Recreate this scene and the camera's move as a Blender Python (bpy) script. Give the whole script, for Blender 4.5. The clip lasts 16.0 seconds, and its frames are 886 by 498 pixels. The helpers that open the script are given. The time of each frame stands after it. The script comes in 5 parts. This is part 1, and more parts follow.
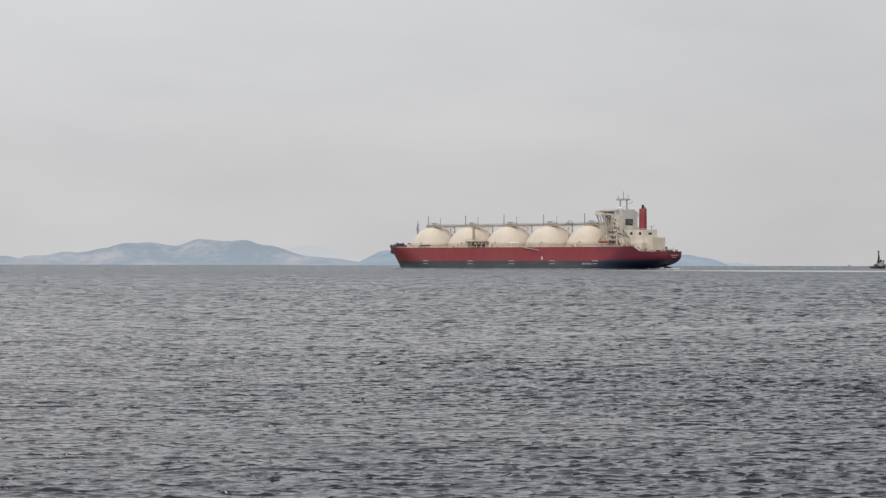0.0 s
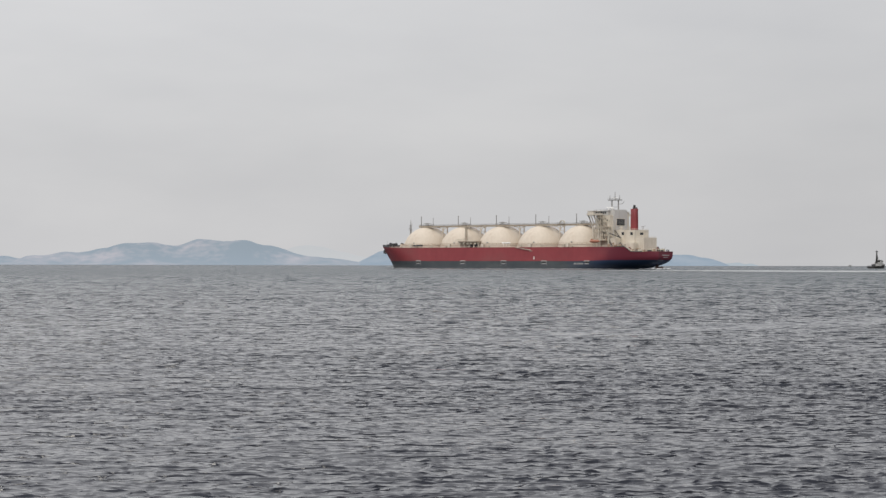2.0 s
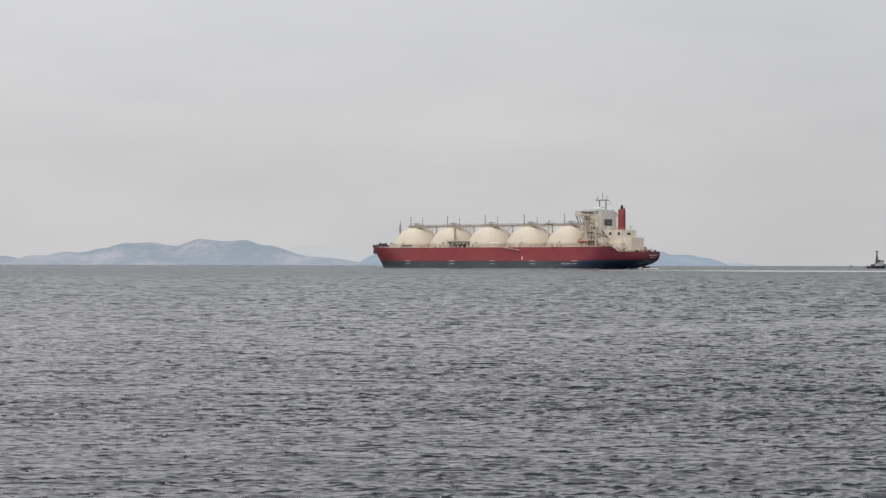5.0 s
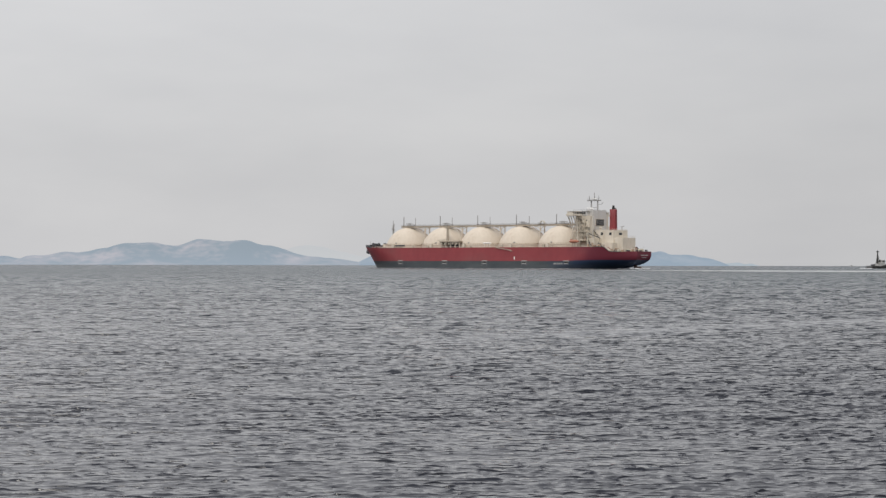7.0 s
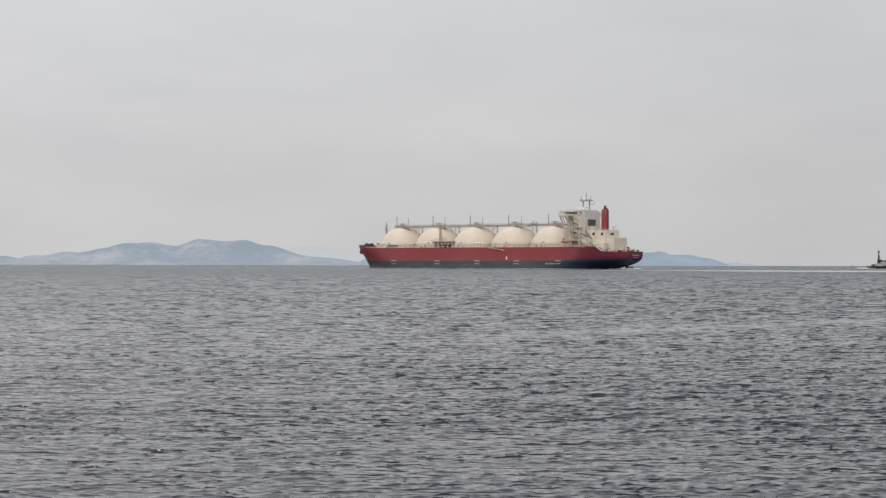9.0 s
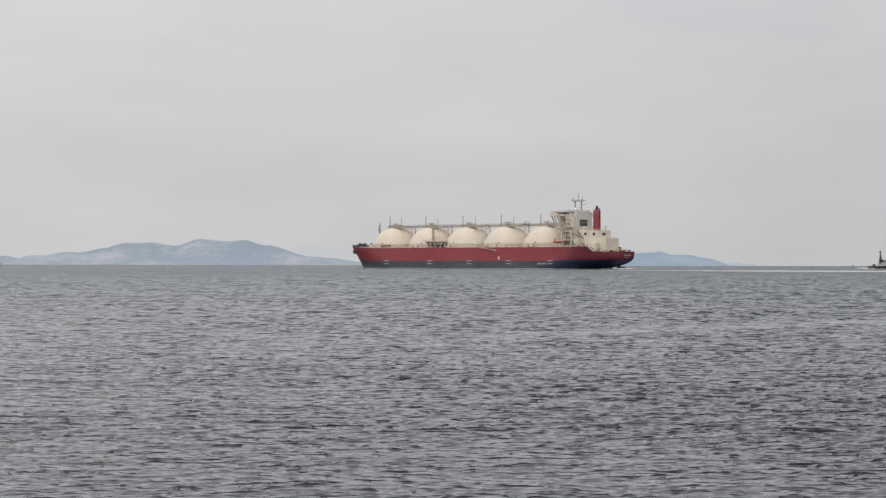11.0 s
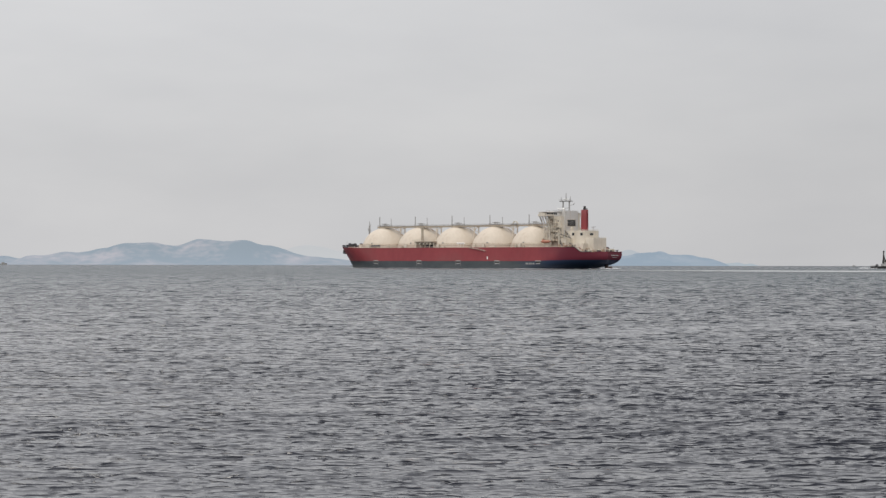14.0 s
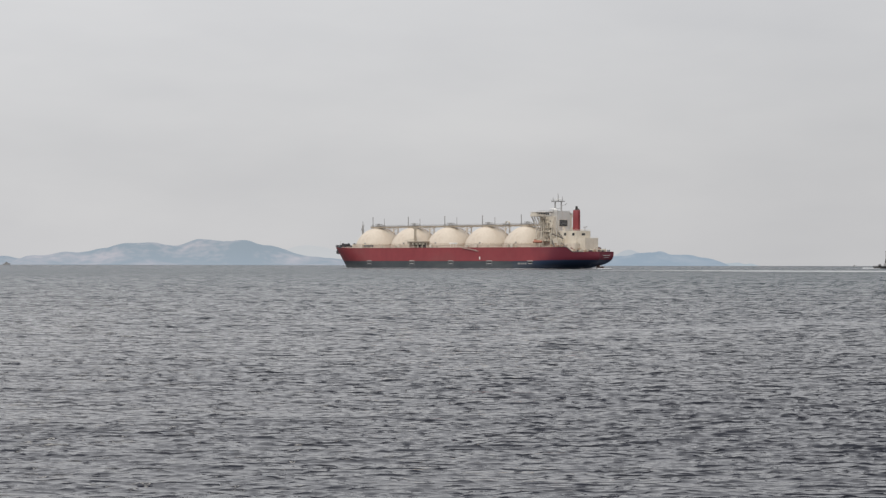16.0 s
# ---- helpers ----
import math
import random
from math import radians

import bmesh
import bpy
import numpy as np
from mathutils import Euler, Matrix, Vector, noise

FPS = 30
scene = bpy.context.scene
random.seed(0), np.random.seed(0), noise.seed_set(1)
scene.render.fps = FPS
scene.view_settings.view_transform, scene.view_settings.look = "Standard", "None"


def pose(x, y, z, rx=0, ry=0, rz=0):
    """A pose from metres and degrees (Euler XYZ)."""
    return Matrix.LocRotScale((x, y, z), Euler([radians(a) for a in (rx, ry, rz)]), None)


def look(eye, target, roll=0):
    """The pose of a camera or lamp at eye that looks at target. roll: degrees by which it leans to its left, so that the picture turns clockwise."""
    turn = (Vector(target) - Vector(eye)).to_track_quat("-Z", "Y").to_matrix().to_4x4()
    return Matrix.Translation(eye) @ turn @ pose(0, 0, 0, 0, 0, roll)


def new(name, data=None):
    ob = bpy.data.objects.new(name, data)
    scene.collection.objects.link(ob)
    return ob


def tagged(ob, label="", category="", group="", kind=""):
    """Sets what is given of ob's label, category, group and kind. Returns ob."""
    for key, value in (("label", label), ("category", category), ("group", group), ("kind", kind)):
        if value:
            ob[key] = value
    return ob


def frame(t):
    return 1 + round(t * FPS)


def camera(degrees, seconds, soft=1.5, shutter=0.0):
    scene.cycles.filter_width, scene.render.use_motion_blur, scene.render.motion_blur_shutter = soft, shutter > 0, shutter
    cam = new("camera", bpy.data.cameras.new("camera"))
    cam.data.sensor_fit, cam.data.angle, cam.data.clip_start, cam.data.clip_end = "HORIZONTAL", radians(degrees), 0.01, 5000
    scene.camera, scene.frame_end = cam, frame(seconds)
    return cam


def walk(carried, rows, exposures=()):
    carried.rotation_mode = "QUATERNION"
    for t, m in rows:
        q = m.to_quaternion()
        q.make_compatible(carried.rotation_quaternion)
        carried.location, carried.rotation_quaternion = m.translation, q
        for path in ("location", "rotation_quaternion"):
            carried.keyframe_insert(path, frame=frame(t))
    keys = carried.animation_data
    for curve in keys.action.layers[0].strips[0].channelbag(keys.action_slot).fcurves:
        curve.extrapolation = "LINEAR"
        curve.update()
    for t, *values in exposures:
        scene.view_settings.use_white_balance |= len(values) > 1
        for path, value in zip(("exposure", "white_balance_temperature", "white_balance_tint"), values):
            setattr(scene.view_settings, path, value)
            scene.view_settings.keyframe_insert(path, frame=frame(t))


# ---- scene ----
# ---------------------------------------------------------------- camera
# A camera that stands still on a quay, 4 m above a bay, with a longish lens.
cam = camera(24.36, 16.0, soft=1.4)
EYE = (0.0, 0.0, 4.0)
CAM_POSE = pose(0, 0, 4.0, 90.406, 0, 0) @ pose(0, 0, 0, 0, 0, 0.11)
walk(cam, [(0.0, CAM_POSE), (16.0, CAM_POSE)])

# ---------------------------------------------------------------- world and sun
SUN_ELEV, SUN_AZ = 46.0, 198.0      # degrees; azimuth clockwise from +Y


def make_world():
    w = bpy.data.worlds.new("overcast_sky")
    scene.world = w
    w.use_nodes = True
    nt = w.node_tree
    nt.nodes.clear()
    N = nt.nodes.new
    out, bg = N("ShaderNodeOutputWorld"), N("ShaderNodeBackground")
    sky = N("ShaderNodeTexSky")
    sky.sky_type, sky.sun_disc = "NISHITA", False
    sky.sun_elevation, sky.sun_rotation = radians(SUN_ELEV), radians(SUN_AZ)
    sky.dust_density = 3.0
    dim = N("ShaderNodeVectorMath")
    dim.operation = "SCALE"
    dim.inputs["Scale"].default_value = 0.10
    nt.links.new(sky.outputs[0], dim.inputs[0])
    # the closed cloud deck: broad soft banks and finer streaks, flattened towards the horizon
    tc, mp = N("ShaderNodeTexCoord"), N("ShaderNodeMapping")
    mp.inputs["Scale"].default_value = (1.0, 1.0, 3.2)
    mp.inputs["Location"].default_value = (0.35, 0.2, 0.1)
    nt.links.new(tc.outputs["Generated"], mp.inputs[0])
    n1, n2 = N("ShaderNodeTexNoise"), N("ShaderNodeTexNoise")
    n1.inputs["Scale"].default_value, n1.inputs["Detail"].default_value = 3.6, 3.0
    n2.inputs["Scale"].default_value, n2.inputs["Detail"].default_value = 12.0, 4.0
    for n in (n1, n2):
        nt.links.new(mp.outputs[0], n.inputs["Vector"])
    mix = N("ShaderNodeMix")
    mix.data_type = "FLOAT"
    mix.inputs[0].default_value = 0.4
    nt.links.new(n1.outputs[0], mix.inputs[2])
    nt.links.new(n2.outputs[0], mix.inputs[3])
    ramp = N("ShaderNodeValToRGB")
    ramp.color_ramp.elements[0].position, ramp.color_ramp.elements[1].position = 0.32, 0.68
    ramp.color_ramp.elements[0].color = (0.578, 0.578, 0.592, 1)
    ramp.color_ramp.elements[1].color = (0.664, 0.660, 0.666, 1)
    nt.links.new(mix.outputs[0], ramp.inputs[0])
    veil = N("ShaderNodeMix")
    veil.data_type = "RGBA"
    veil.inputs[0].default_value = 0.94
    nt.links.new(dim.outputs[0], veil.inputs[6])
    nt.links.new(ramp.outputs[0], veil.inputs[7])
    nt.links.new(veil.outputs[2], bg.inputs[0])
    # an overcast sky is about twice as bright overhead as near the horizon
    sep, grow, gain = N("ShaderNodeSeparateXYZ"), N("ShaderNodeValToRGB"), N("ShaderNodeMath")
    nt.links.new(tc.outputs["Generated"], sep.inputs[0])
    nt.links.new(sep.outputs["Z"], grow.inputs[0])
    cr = grow.color_ramp
    cr.elements[0].position, cr.elements[0].color = 0.0, (0.47, 0.47, 0.47, 1)
    cr.elements[1].position, cr.elements[1].color = 1.0, (1, 1, 1, 1)
    for at, v in ((0.05, 0.475), (0.135, 0.515), (0.28, 0.61), (0.5, 0.80), (0.75, 0.95)):
        e = cr.elements.new(at)
        e.color = (v, v, v, 1)
    gain.operation = "MULTIPLY"
    gain.inputs[1].default_value = 2.05
    nt.links.new(grow.outputs[0], gain.inputs[0])
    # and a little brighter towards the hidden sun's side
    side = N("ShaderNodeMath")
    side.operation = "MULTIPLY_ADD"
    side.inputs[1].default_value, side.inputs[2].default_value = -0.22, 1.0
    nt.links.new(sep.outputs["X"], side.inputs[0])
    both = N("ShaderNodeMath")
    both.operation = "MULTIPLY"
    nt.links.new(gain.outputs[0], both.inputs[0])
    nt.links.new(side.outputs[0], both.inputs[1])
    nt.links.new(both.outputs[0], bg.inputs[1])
    nt.links.new(bg.outputs[0], out.inputs[0])


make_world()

sun_data = bpy.data.lights.new("sun", "SUN")
sun_data.energy, sun_data.angle, sun_data.color = 1.1, radians(14), (1.0, 0.94, 0.85)
sun = new("sun", sun_data)
_a, _e = radians(SUN_AZ), radians(SUN_ELEV)
sun.matrix_basis = look((math.sin(_a) * math.cos(_e) * 300, math.cos(_a) * math.cos(_e) * 300, math.sin(_e) * 300), (0, 0, 0))


# ---------------------------------------------------------------- materials
def mat(name, a, b, rough=0.5, scale=1.0, fine=8.0, stretch=(1, 1, 1), bump=0.0, metal=0.0, detail=5.0, grime=None, spec=0.5):
    """Two tones mixed by a broad and a fine noise (per metre), with optional runs of grime and fine relief."""
    m = bpy.data.materials.new(name)
    m.use_nodes = True
    nt = m.node_tree
    p = nt.nodes["Principled BSDF"]
    N, L = nt.nodes.new, nt.links.new
    tc, mp = N("ShaderNodeTexCoord"), N("ShaderNodeMapping")
    mp.inputs["Scale"].default_value = stretch
    L(tc.outputs["Object"], mp.inputs[0])
    n1, n2 = N("ShaderNodeTexNoise"), N("ShaderNodeTexNoise")
    n1.inputs["Scale"].default_value, n1.inputs["Detail"].default_value = scale, 3.0
    n2.inputs["Scale"].default_value, n2.inputs["Detail"].default_value = fine, detail
    for n in (n1, n2):
        L(mp.outputs[0], n.inputs["Vector"])
    mx = N("ShaderNodeMix")
    mx.data_type = "FLOAT"
    mx.inputs[0].default_value = 0.45
    L(n1.outputs[0], mx.inputs[2])
    L(n2.outputs[0], mx.inputs[3])
    ramp = N("ShaderNodeValToRGB")
    ramp.color_ramp.elements[0].position, ramp.color_ramp.elements[1].position = 0.36, 0.64
    ramp.color_ramp.elements[0].color, ramp.color_ramp.elements[1].color = (*a, 1), (*b, 1)
    L(mx.outputs[0], ramp.inputs[0])
    colour = ramp.outputs[0]
    if grime:
        tone, amount, gs = grime
        mg = N("ShaderNodeMapping")
        mg.inputs["Scale"].default_value = gs
        L(tc.outputs["Object"], mg.inputs[0])
        ng = N("ShaderNodeTexNoise")
        ng.inputs["Scale"].default_value, ng.inputs["Detail"].default_value = 1.0, 6.0
        L(mg.outputs[0], ng.inputs["Vector"])
        rg = N("ShaderNodeValToRGB")
        rg.color_ramp.elements[0].position, rg.color_ramp.elements[1].position = 0.5, 0.72
        rg.color_ramp.elements[1].color = (amount, amount, amount, 1)
        L(ng.outputs[0], rg.inputs[0])
        gm = N("ShaderNodeMix")
        gm.data_type = "RGBA"
        L(rg.outputs[0], gm.inputs[0])
        L(colour, gm.inputs[6])
        gm.inputs[7].default_value = (*tone, 1)
        colour = gm.outputs[2]
    L(colour, p.inputs["Base Color"])
    p.inputs["Roughness"].default_value, p.inputs["Metallic"].default_value = rough, metal
    p.inputs["Specular IOR Level"].default_value = spec
    if bump:
        bp = N("ShaderNodeBump")
        bp.inputs["Strength"].default_value, bp.inputs["Distance"].default_value = bump, 0.05
        L(n2.outputs[0], bp.inputs["Height"])
        L(bp.outputs[0], p.inputs["Normal"])
    return m


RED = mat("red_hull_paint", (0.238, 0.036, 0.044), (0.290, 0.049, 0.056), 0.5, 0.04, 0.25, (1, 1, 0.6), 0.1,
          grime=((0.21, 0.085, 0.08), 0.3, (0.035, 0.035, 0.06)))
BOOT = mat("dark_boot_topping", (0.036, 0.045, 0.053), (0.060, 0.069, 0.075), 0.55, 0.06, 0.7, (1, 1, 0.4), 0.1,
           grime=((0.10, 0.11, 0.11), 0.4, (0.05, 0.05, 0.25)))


def aft_paint_and_shade(m, x0, x1, tone):
    """Another tone towards the stern, newer paint on the boot topping and painted shade on the red: it takes over
    between x0 and x1, with a cloudy edge.
    """
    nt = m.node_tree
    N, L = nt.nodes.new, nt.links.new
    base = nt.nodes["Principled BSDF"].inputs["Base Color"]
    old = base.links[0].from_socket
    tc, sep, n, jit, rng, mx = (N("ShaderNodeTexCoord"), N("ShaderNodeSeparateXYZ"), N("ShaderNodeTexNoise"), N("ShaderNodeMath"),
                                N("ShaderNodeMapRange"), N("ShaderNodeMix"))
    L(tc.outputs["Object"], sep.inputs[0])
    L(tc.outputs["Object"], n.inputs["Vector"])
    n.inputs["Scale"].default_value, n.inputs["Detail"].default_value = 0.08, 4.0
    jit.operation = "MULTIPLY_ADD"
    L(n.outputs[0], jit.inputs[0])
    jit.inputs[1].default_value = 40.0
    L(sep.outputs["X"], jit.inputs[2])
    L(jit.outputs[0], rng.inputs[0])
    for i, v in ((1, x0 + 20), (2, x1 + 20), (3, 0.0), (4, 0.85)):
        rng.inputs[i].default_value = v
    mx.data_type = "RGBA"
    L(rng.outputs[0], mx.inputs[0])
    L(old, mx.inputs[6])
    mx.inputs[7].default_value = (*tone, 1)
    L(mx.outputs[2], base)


# shade of the stern quarter is put into the red; the navy below is paint
aft_paint_and_shade(RED, -90.0, -114.0, (0.135, 0.019, 0.036))
aft_paint_and_shade(BOOT, -68.0, -104.0, (0.014, 0.031, 0.078))
CREAM = mat("cream_tank_paint", (0.545, 0.475, 0.388), (0.61, 0.535, 0.445), 0.55, 0.06, 0.5, (1, 1, 0.5), 0.05,
            grime=((0.44, 0.335, 0.24), 0.4, (0.22, 0.22, 0.06)))
OFFWHITE = mat("offwhite_ship_paint", (0.575, 0.52, 0.435), (0.68, 0.625, 0.54), 0.5, 0.1, 0.9, (1, 1, 0.4), 0.05,
               grime=((0.45, 0.38, 0.28), 0.4, (0.6, 0.6, 0.08)))
WHITE = mat("white_paint", (0.78, 0.77, 0.74), (0.85, 0.84, 0.82), 0.5, 0.2, 2.0)
HOUSE = mat("white_house_paint", (0.50, 0.485, 0.465), (0.60, 0.59, 0.575), 0.5, 0.15, 1.2, (1, 1, 0.4), 0.05,
            grime=((0.50, 0.44, 0.35), 0.35, (0.7, 0.7, 0.08)))
FADED = mat("faded_white_paint", (0.34, 0.34, 0.335), (0.50, 0.50, 0.485), 0.6, 0.3, 2.0)
MASTGREY = mat("grey_mast_paint", (0.23, 0.225, 0.22), (0.33, 0.325, 0.315), 0.5, 0.3, 2.0)
PIPE = mat("weathered_pipe_paint", (0.42, 0.38, 0.30), (0.58, 0.53, 0.44), 0.5, 0.2, 1.5)
RUSTY = mat("rust_stained_paint", (0.30, 0.20, 0.13), (0.50, 0.40, 0.30), 0.6, 0.3, 1.2)
TRUNK = mat("weathered_trunk_paint", (0.30, 0.25, 0.195), (0.44, 0.385, 0.31), 0.6, 0.15, 1.0, (1, 1, 0.5),
            grime=((0.22, 0.15, 0.10), 0.4, (0.2, 0.2, 0.3)))
DARK = mat("dark_steel", (0.035, 0.035, 0.04), (0.07, 0.07, 0.075), 0.5, 0.3, 2.0)
GLASS = mat("dark_window_glass", (0.02, 0.022, 0.026), (0.035, 0.038, 0.042), 0.12, 0.3, 2.0)
DECKPAINT = mat("deck_paint", (0.16, 0.07, 0.055), (0.22, 0.10, 0.08), 0.7, 0.1, 1.0)
FUNNEL = mat("red_funnel_paint", (0.205, 0.030, 0.036), (0.26, 0.042, 0.046), 0.45, 0.1, 1.0, (1, 1, 0.3),
             grime=((0.2, 0.05, 0.05), 0.4, (0.5, 0.5, 0.06)))
SOOT = mat("sooty_black", (0.015, 0.015, 0.015), (0.04, 0.037, 0.035), 0.7, 0.4, 2.0)
ORANGE = mat("orange_lifeboat_gelcoat", (0.36, 0.14, 0.085), (0.43, 0.18, 0.11), 0.4, 0.3, 2.0)
RUST = mat("rusty_rudder_steel", (0.06, 0.045, 0.04), (0.12, 0.075, 0.06), 0.7, 0.4, 2.0)


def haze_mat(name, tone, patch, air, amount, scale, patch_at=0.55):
    """Land far behind the rest (a backdrop): dull ground, with the haze of the air mixed into its surface as a glow."""
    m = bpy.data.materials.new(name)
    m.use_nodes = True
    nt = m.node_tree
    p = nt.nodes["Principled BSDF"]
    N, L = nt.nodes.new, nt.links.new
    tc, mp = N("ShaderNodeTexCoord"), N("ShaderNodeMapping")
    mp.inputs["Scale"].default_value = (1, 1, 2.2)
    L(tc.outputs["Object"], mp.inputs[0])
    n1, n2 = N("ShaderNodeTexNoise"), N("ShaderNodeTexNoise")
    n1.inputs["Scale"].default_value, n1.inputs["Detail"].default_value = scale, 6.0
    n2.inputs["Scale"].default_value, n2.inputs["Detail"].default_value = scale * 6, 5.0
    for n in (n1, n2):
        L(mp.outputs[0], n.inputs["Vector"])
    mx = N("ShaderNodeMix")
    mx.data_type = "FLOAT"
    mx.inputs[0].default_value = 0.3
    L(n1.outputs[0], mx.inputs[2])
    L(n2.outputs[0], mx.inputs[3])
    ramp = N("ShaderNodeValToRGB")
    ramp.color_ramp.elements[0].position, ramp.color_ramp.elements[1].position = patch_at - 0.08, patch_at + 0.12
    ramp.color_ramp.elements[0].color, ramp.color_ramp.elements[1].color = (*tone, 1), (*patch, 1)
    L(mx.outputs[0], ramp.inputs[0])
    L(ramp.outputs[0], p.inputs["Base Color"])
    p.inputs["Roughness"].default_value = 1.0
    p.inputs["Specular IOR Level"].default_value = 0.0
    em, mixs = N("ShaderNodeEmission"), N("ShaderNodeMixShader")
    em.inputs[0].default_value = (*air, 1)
    # the painted mist is thicker over the water than about the summits
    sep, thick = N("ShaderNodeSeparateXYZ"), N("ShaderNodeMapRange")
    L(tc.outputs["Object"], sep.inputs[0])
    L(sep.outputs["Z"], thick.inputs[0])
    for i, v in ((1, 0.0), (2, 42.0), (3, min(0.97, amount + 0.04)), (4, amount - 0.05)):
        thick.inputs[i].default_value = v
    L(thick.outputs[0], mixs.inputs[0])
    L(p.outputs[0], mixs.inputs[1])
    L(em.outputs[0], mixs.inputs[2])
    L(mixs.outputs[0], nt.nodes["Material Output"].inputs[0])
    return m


# the third colour of each is the haze that its surface gives off
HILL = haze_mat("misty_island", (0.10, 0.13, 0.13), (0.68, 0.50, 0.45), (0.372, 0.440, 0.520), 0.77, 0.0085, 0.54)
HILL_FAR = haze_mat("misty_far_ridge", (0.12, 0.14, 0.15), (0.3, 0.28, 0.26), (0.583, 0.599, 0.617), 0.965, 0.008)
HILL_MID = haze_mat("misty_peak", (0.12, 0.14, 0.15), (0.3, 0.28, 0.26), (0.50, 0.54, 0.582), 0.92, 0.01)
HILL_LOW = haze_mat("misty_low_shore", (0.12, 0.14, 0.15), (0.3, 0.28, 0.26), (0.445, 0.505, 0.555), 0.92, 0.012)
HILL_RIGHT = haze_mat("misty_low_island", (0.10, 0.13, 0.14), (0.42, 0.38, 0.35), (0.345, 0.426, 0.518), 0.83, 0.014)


def sea_mat(name, deep, open_water, rough, layers):
    """Sea water: dark body, mirror-like skin. Ripples tilt the skin, in layers of (per metre, slope across, slope along, extra steepness
    of the fronts, how far out they are liveliest): short wavelets by the shore, longer ones in the open bay."""
    m = bpy.data.materials.new(name)
    m.use_nodes = True
    nt = m.node_tree
    p = nt.nodes["Principled BSDF"]
    N, L = nt.nodes.new, nt.links.new

    def maths(op, a, b=None, c=None):
        nd = N("ShaderNodeMath")
        nd.operation = op
        for i, v in enumerate((a, b, c)):
            if v is None:
                continue
            if isinstance(v, (int, float)):
                nd.inputs[i].default_value = v
            else:
                L(v, nd.inputs[i])
        return nd.outputs[0]

    def ranged(v, a, b, lo, hi):
        nd = N("ShaderNodeMapRange")
        L(v, nd.inputs[0])
        for i, q in ((1, a), (2, b), (3, lo), (4, hi)):
            nd.inputs[i].default_value = q
        return nd.outputs[0]

    p.inputs["IOR"].default_value = 1.333
    tc, mp, mw, geo = N("ShaderNodeTexCoord"), N("ShaderNodeMapping"), N("ShaderNodeMapping"), N("ShaderNodeNewGeometry")
    mp.inputs["Scale"].default_value = mw.inputs["Scale"].default_value = (0.94, 1.0, 1.0)
    L(tc.outputs["Object"], mp.inputs[0])
    # a second set of ripples goes its own way, with the water under the waves
    drift = N("ShaderNodeTexCoord")
    drift.name = "drift"
    L(drift.outputs["Object"], mw.inputs[0])
    sep = N("ShaderNodeSeparateXYZ")
    L(geo.outputs["Position"], sep.inputs[0])
    away = sep.outputs["Y"]
    # the body colour turns greener farther out, from 60 to 420 m
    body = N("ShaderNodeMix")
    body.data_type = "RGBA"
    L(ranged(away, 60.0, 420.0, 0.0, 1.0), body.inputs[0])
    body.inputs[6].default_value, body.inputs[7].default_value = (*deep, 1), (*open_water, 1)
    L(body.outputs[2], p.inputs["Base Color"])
    # waves too small and far to be told apart make the skin rougher
    L(ranged(away, 100.0, 800.0, rough, rough + 0.2), p.inputs["Roughness"])
    # an old wake has left a calmer streak, slantwise before the shore
    off = maths("ABSOLUTE", maths("MULTIPLY", maths("SUBTRACT", maths("MULTIPLY_ADD", sep.outputs["X"], -1.22, away), 107.9), 0.634))
    ragged = N("ShaderNodeTexNoise")
    ragged.inputs["Scale"].default_value, ragged.inputs["Detail"].default_value = 0.35, 3.0
    L(geo.outputs["Position"], ragged.inputs["Vector"])
    off = maths("MULTIPLY_ADD", maths("SUBTRACT", ragged.outputs[0], 0.5), 9.0, off)
    calm = maths("MULTIPLY", ranged(off, 0.8, 6.0, 0.85, 0.0), ranged(sep.outputs["X"], -12.0, 6.0, 0.0, 1.0))
    # ripples get steeper towards the right, by the bearing X / Y
    by_bearing = ranged(maths("DIVIDE", sep.outputs["X"], away), -0.05, 0.22, 1.0, 1.4)
    lively = maths("MULTIPLY", maths("SUBTRACT", 1.0, calm), by_bearing)
    total = geo.outputs["Normal"]
    for k, (scale, across, along, fronts, out) in enumerate(layers):
        # every other layer goes with the second set, so that the ripples change as they run
        where = (mp, mw)[k % 2].outputs[0]
        step = N("ShaderNodeVectorMath")
        step.operation = "ADD"
        step.inputs[1].default_value = (0.0, 0.12 / scale, 0.0)
        L(where, step.inputs[0])
        here, there = N("ShaderNodeTexNoise"), N("ShaderNodeTexNoise")
        for n, v in ((here, where), (there, step.outputs[0])):
            n.inputs["Scale"].default_value, n.inputs["Detail"].default_value = scale, 1.0
            L(v, n.inputs["Vector"])
        # winding ridges with a sharp crest and hollow sides
        crest = [maths("POWER", maths("SUBTRACT", 1.0, maths("ABSOLUTE", maths("MULTIPLY_ADD", n.outputs[0], 2.0, -1.0))), 3.0) for n in (here, there)]
        rise = maths("SUBTRACT", crest[1], crest[0])
        steep = maths("MULTIPLY", maths("MAXIMUM", maths("SUBTRACT", rise, 0.18), 0.0), -fronts)
        # the steep ones come in groups, with quieter water between
        group = N("ShaderNodeTexNoise")
        group.inputs["Scale"].default_value, group.inputs["Detail"].default_value = scale * 0.42, 1.0
        L((mw, mp)[k % 2].outputs[0], group.inputs["Vector"])
        steep = maths("MULTIPLY", steep, ranged(group.outputs[0], 0.42, 0.64, 0.35, 2.1))
        slope = maths("MULTIPLY_ADD", rise, -along, steep)
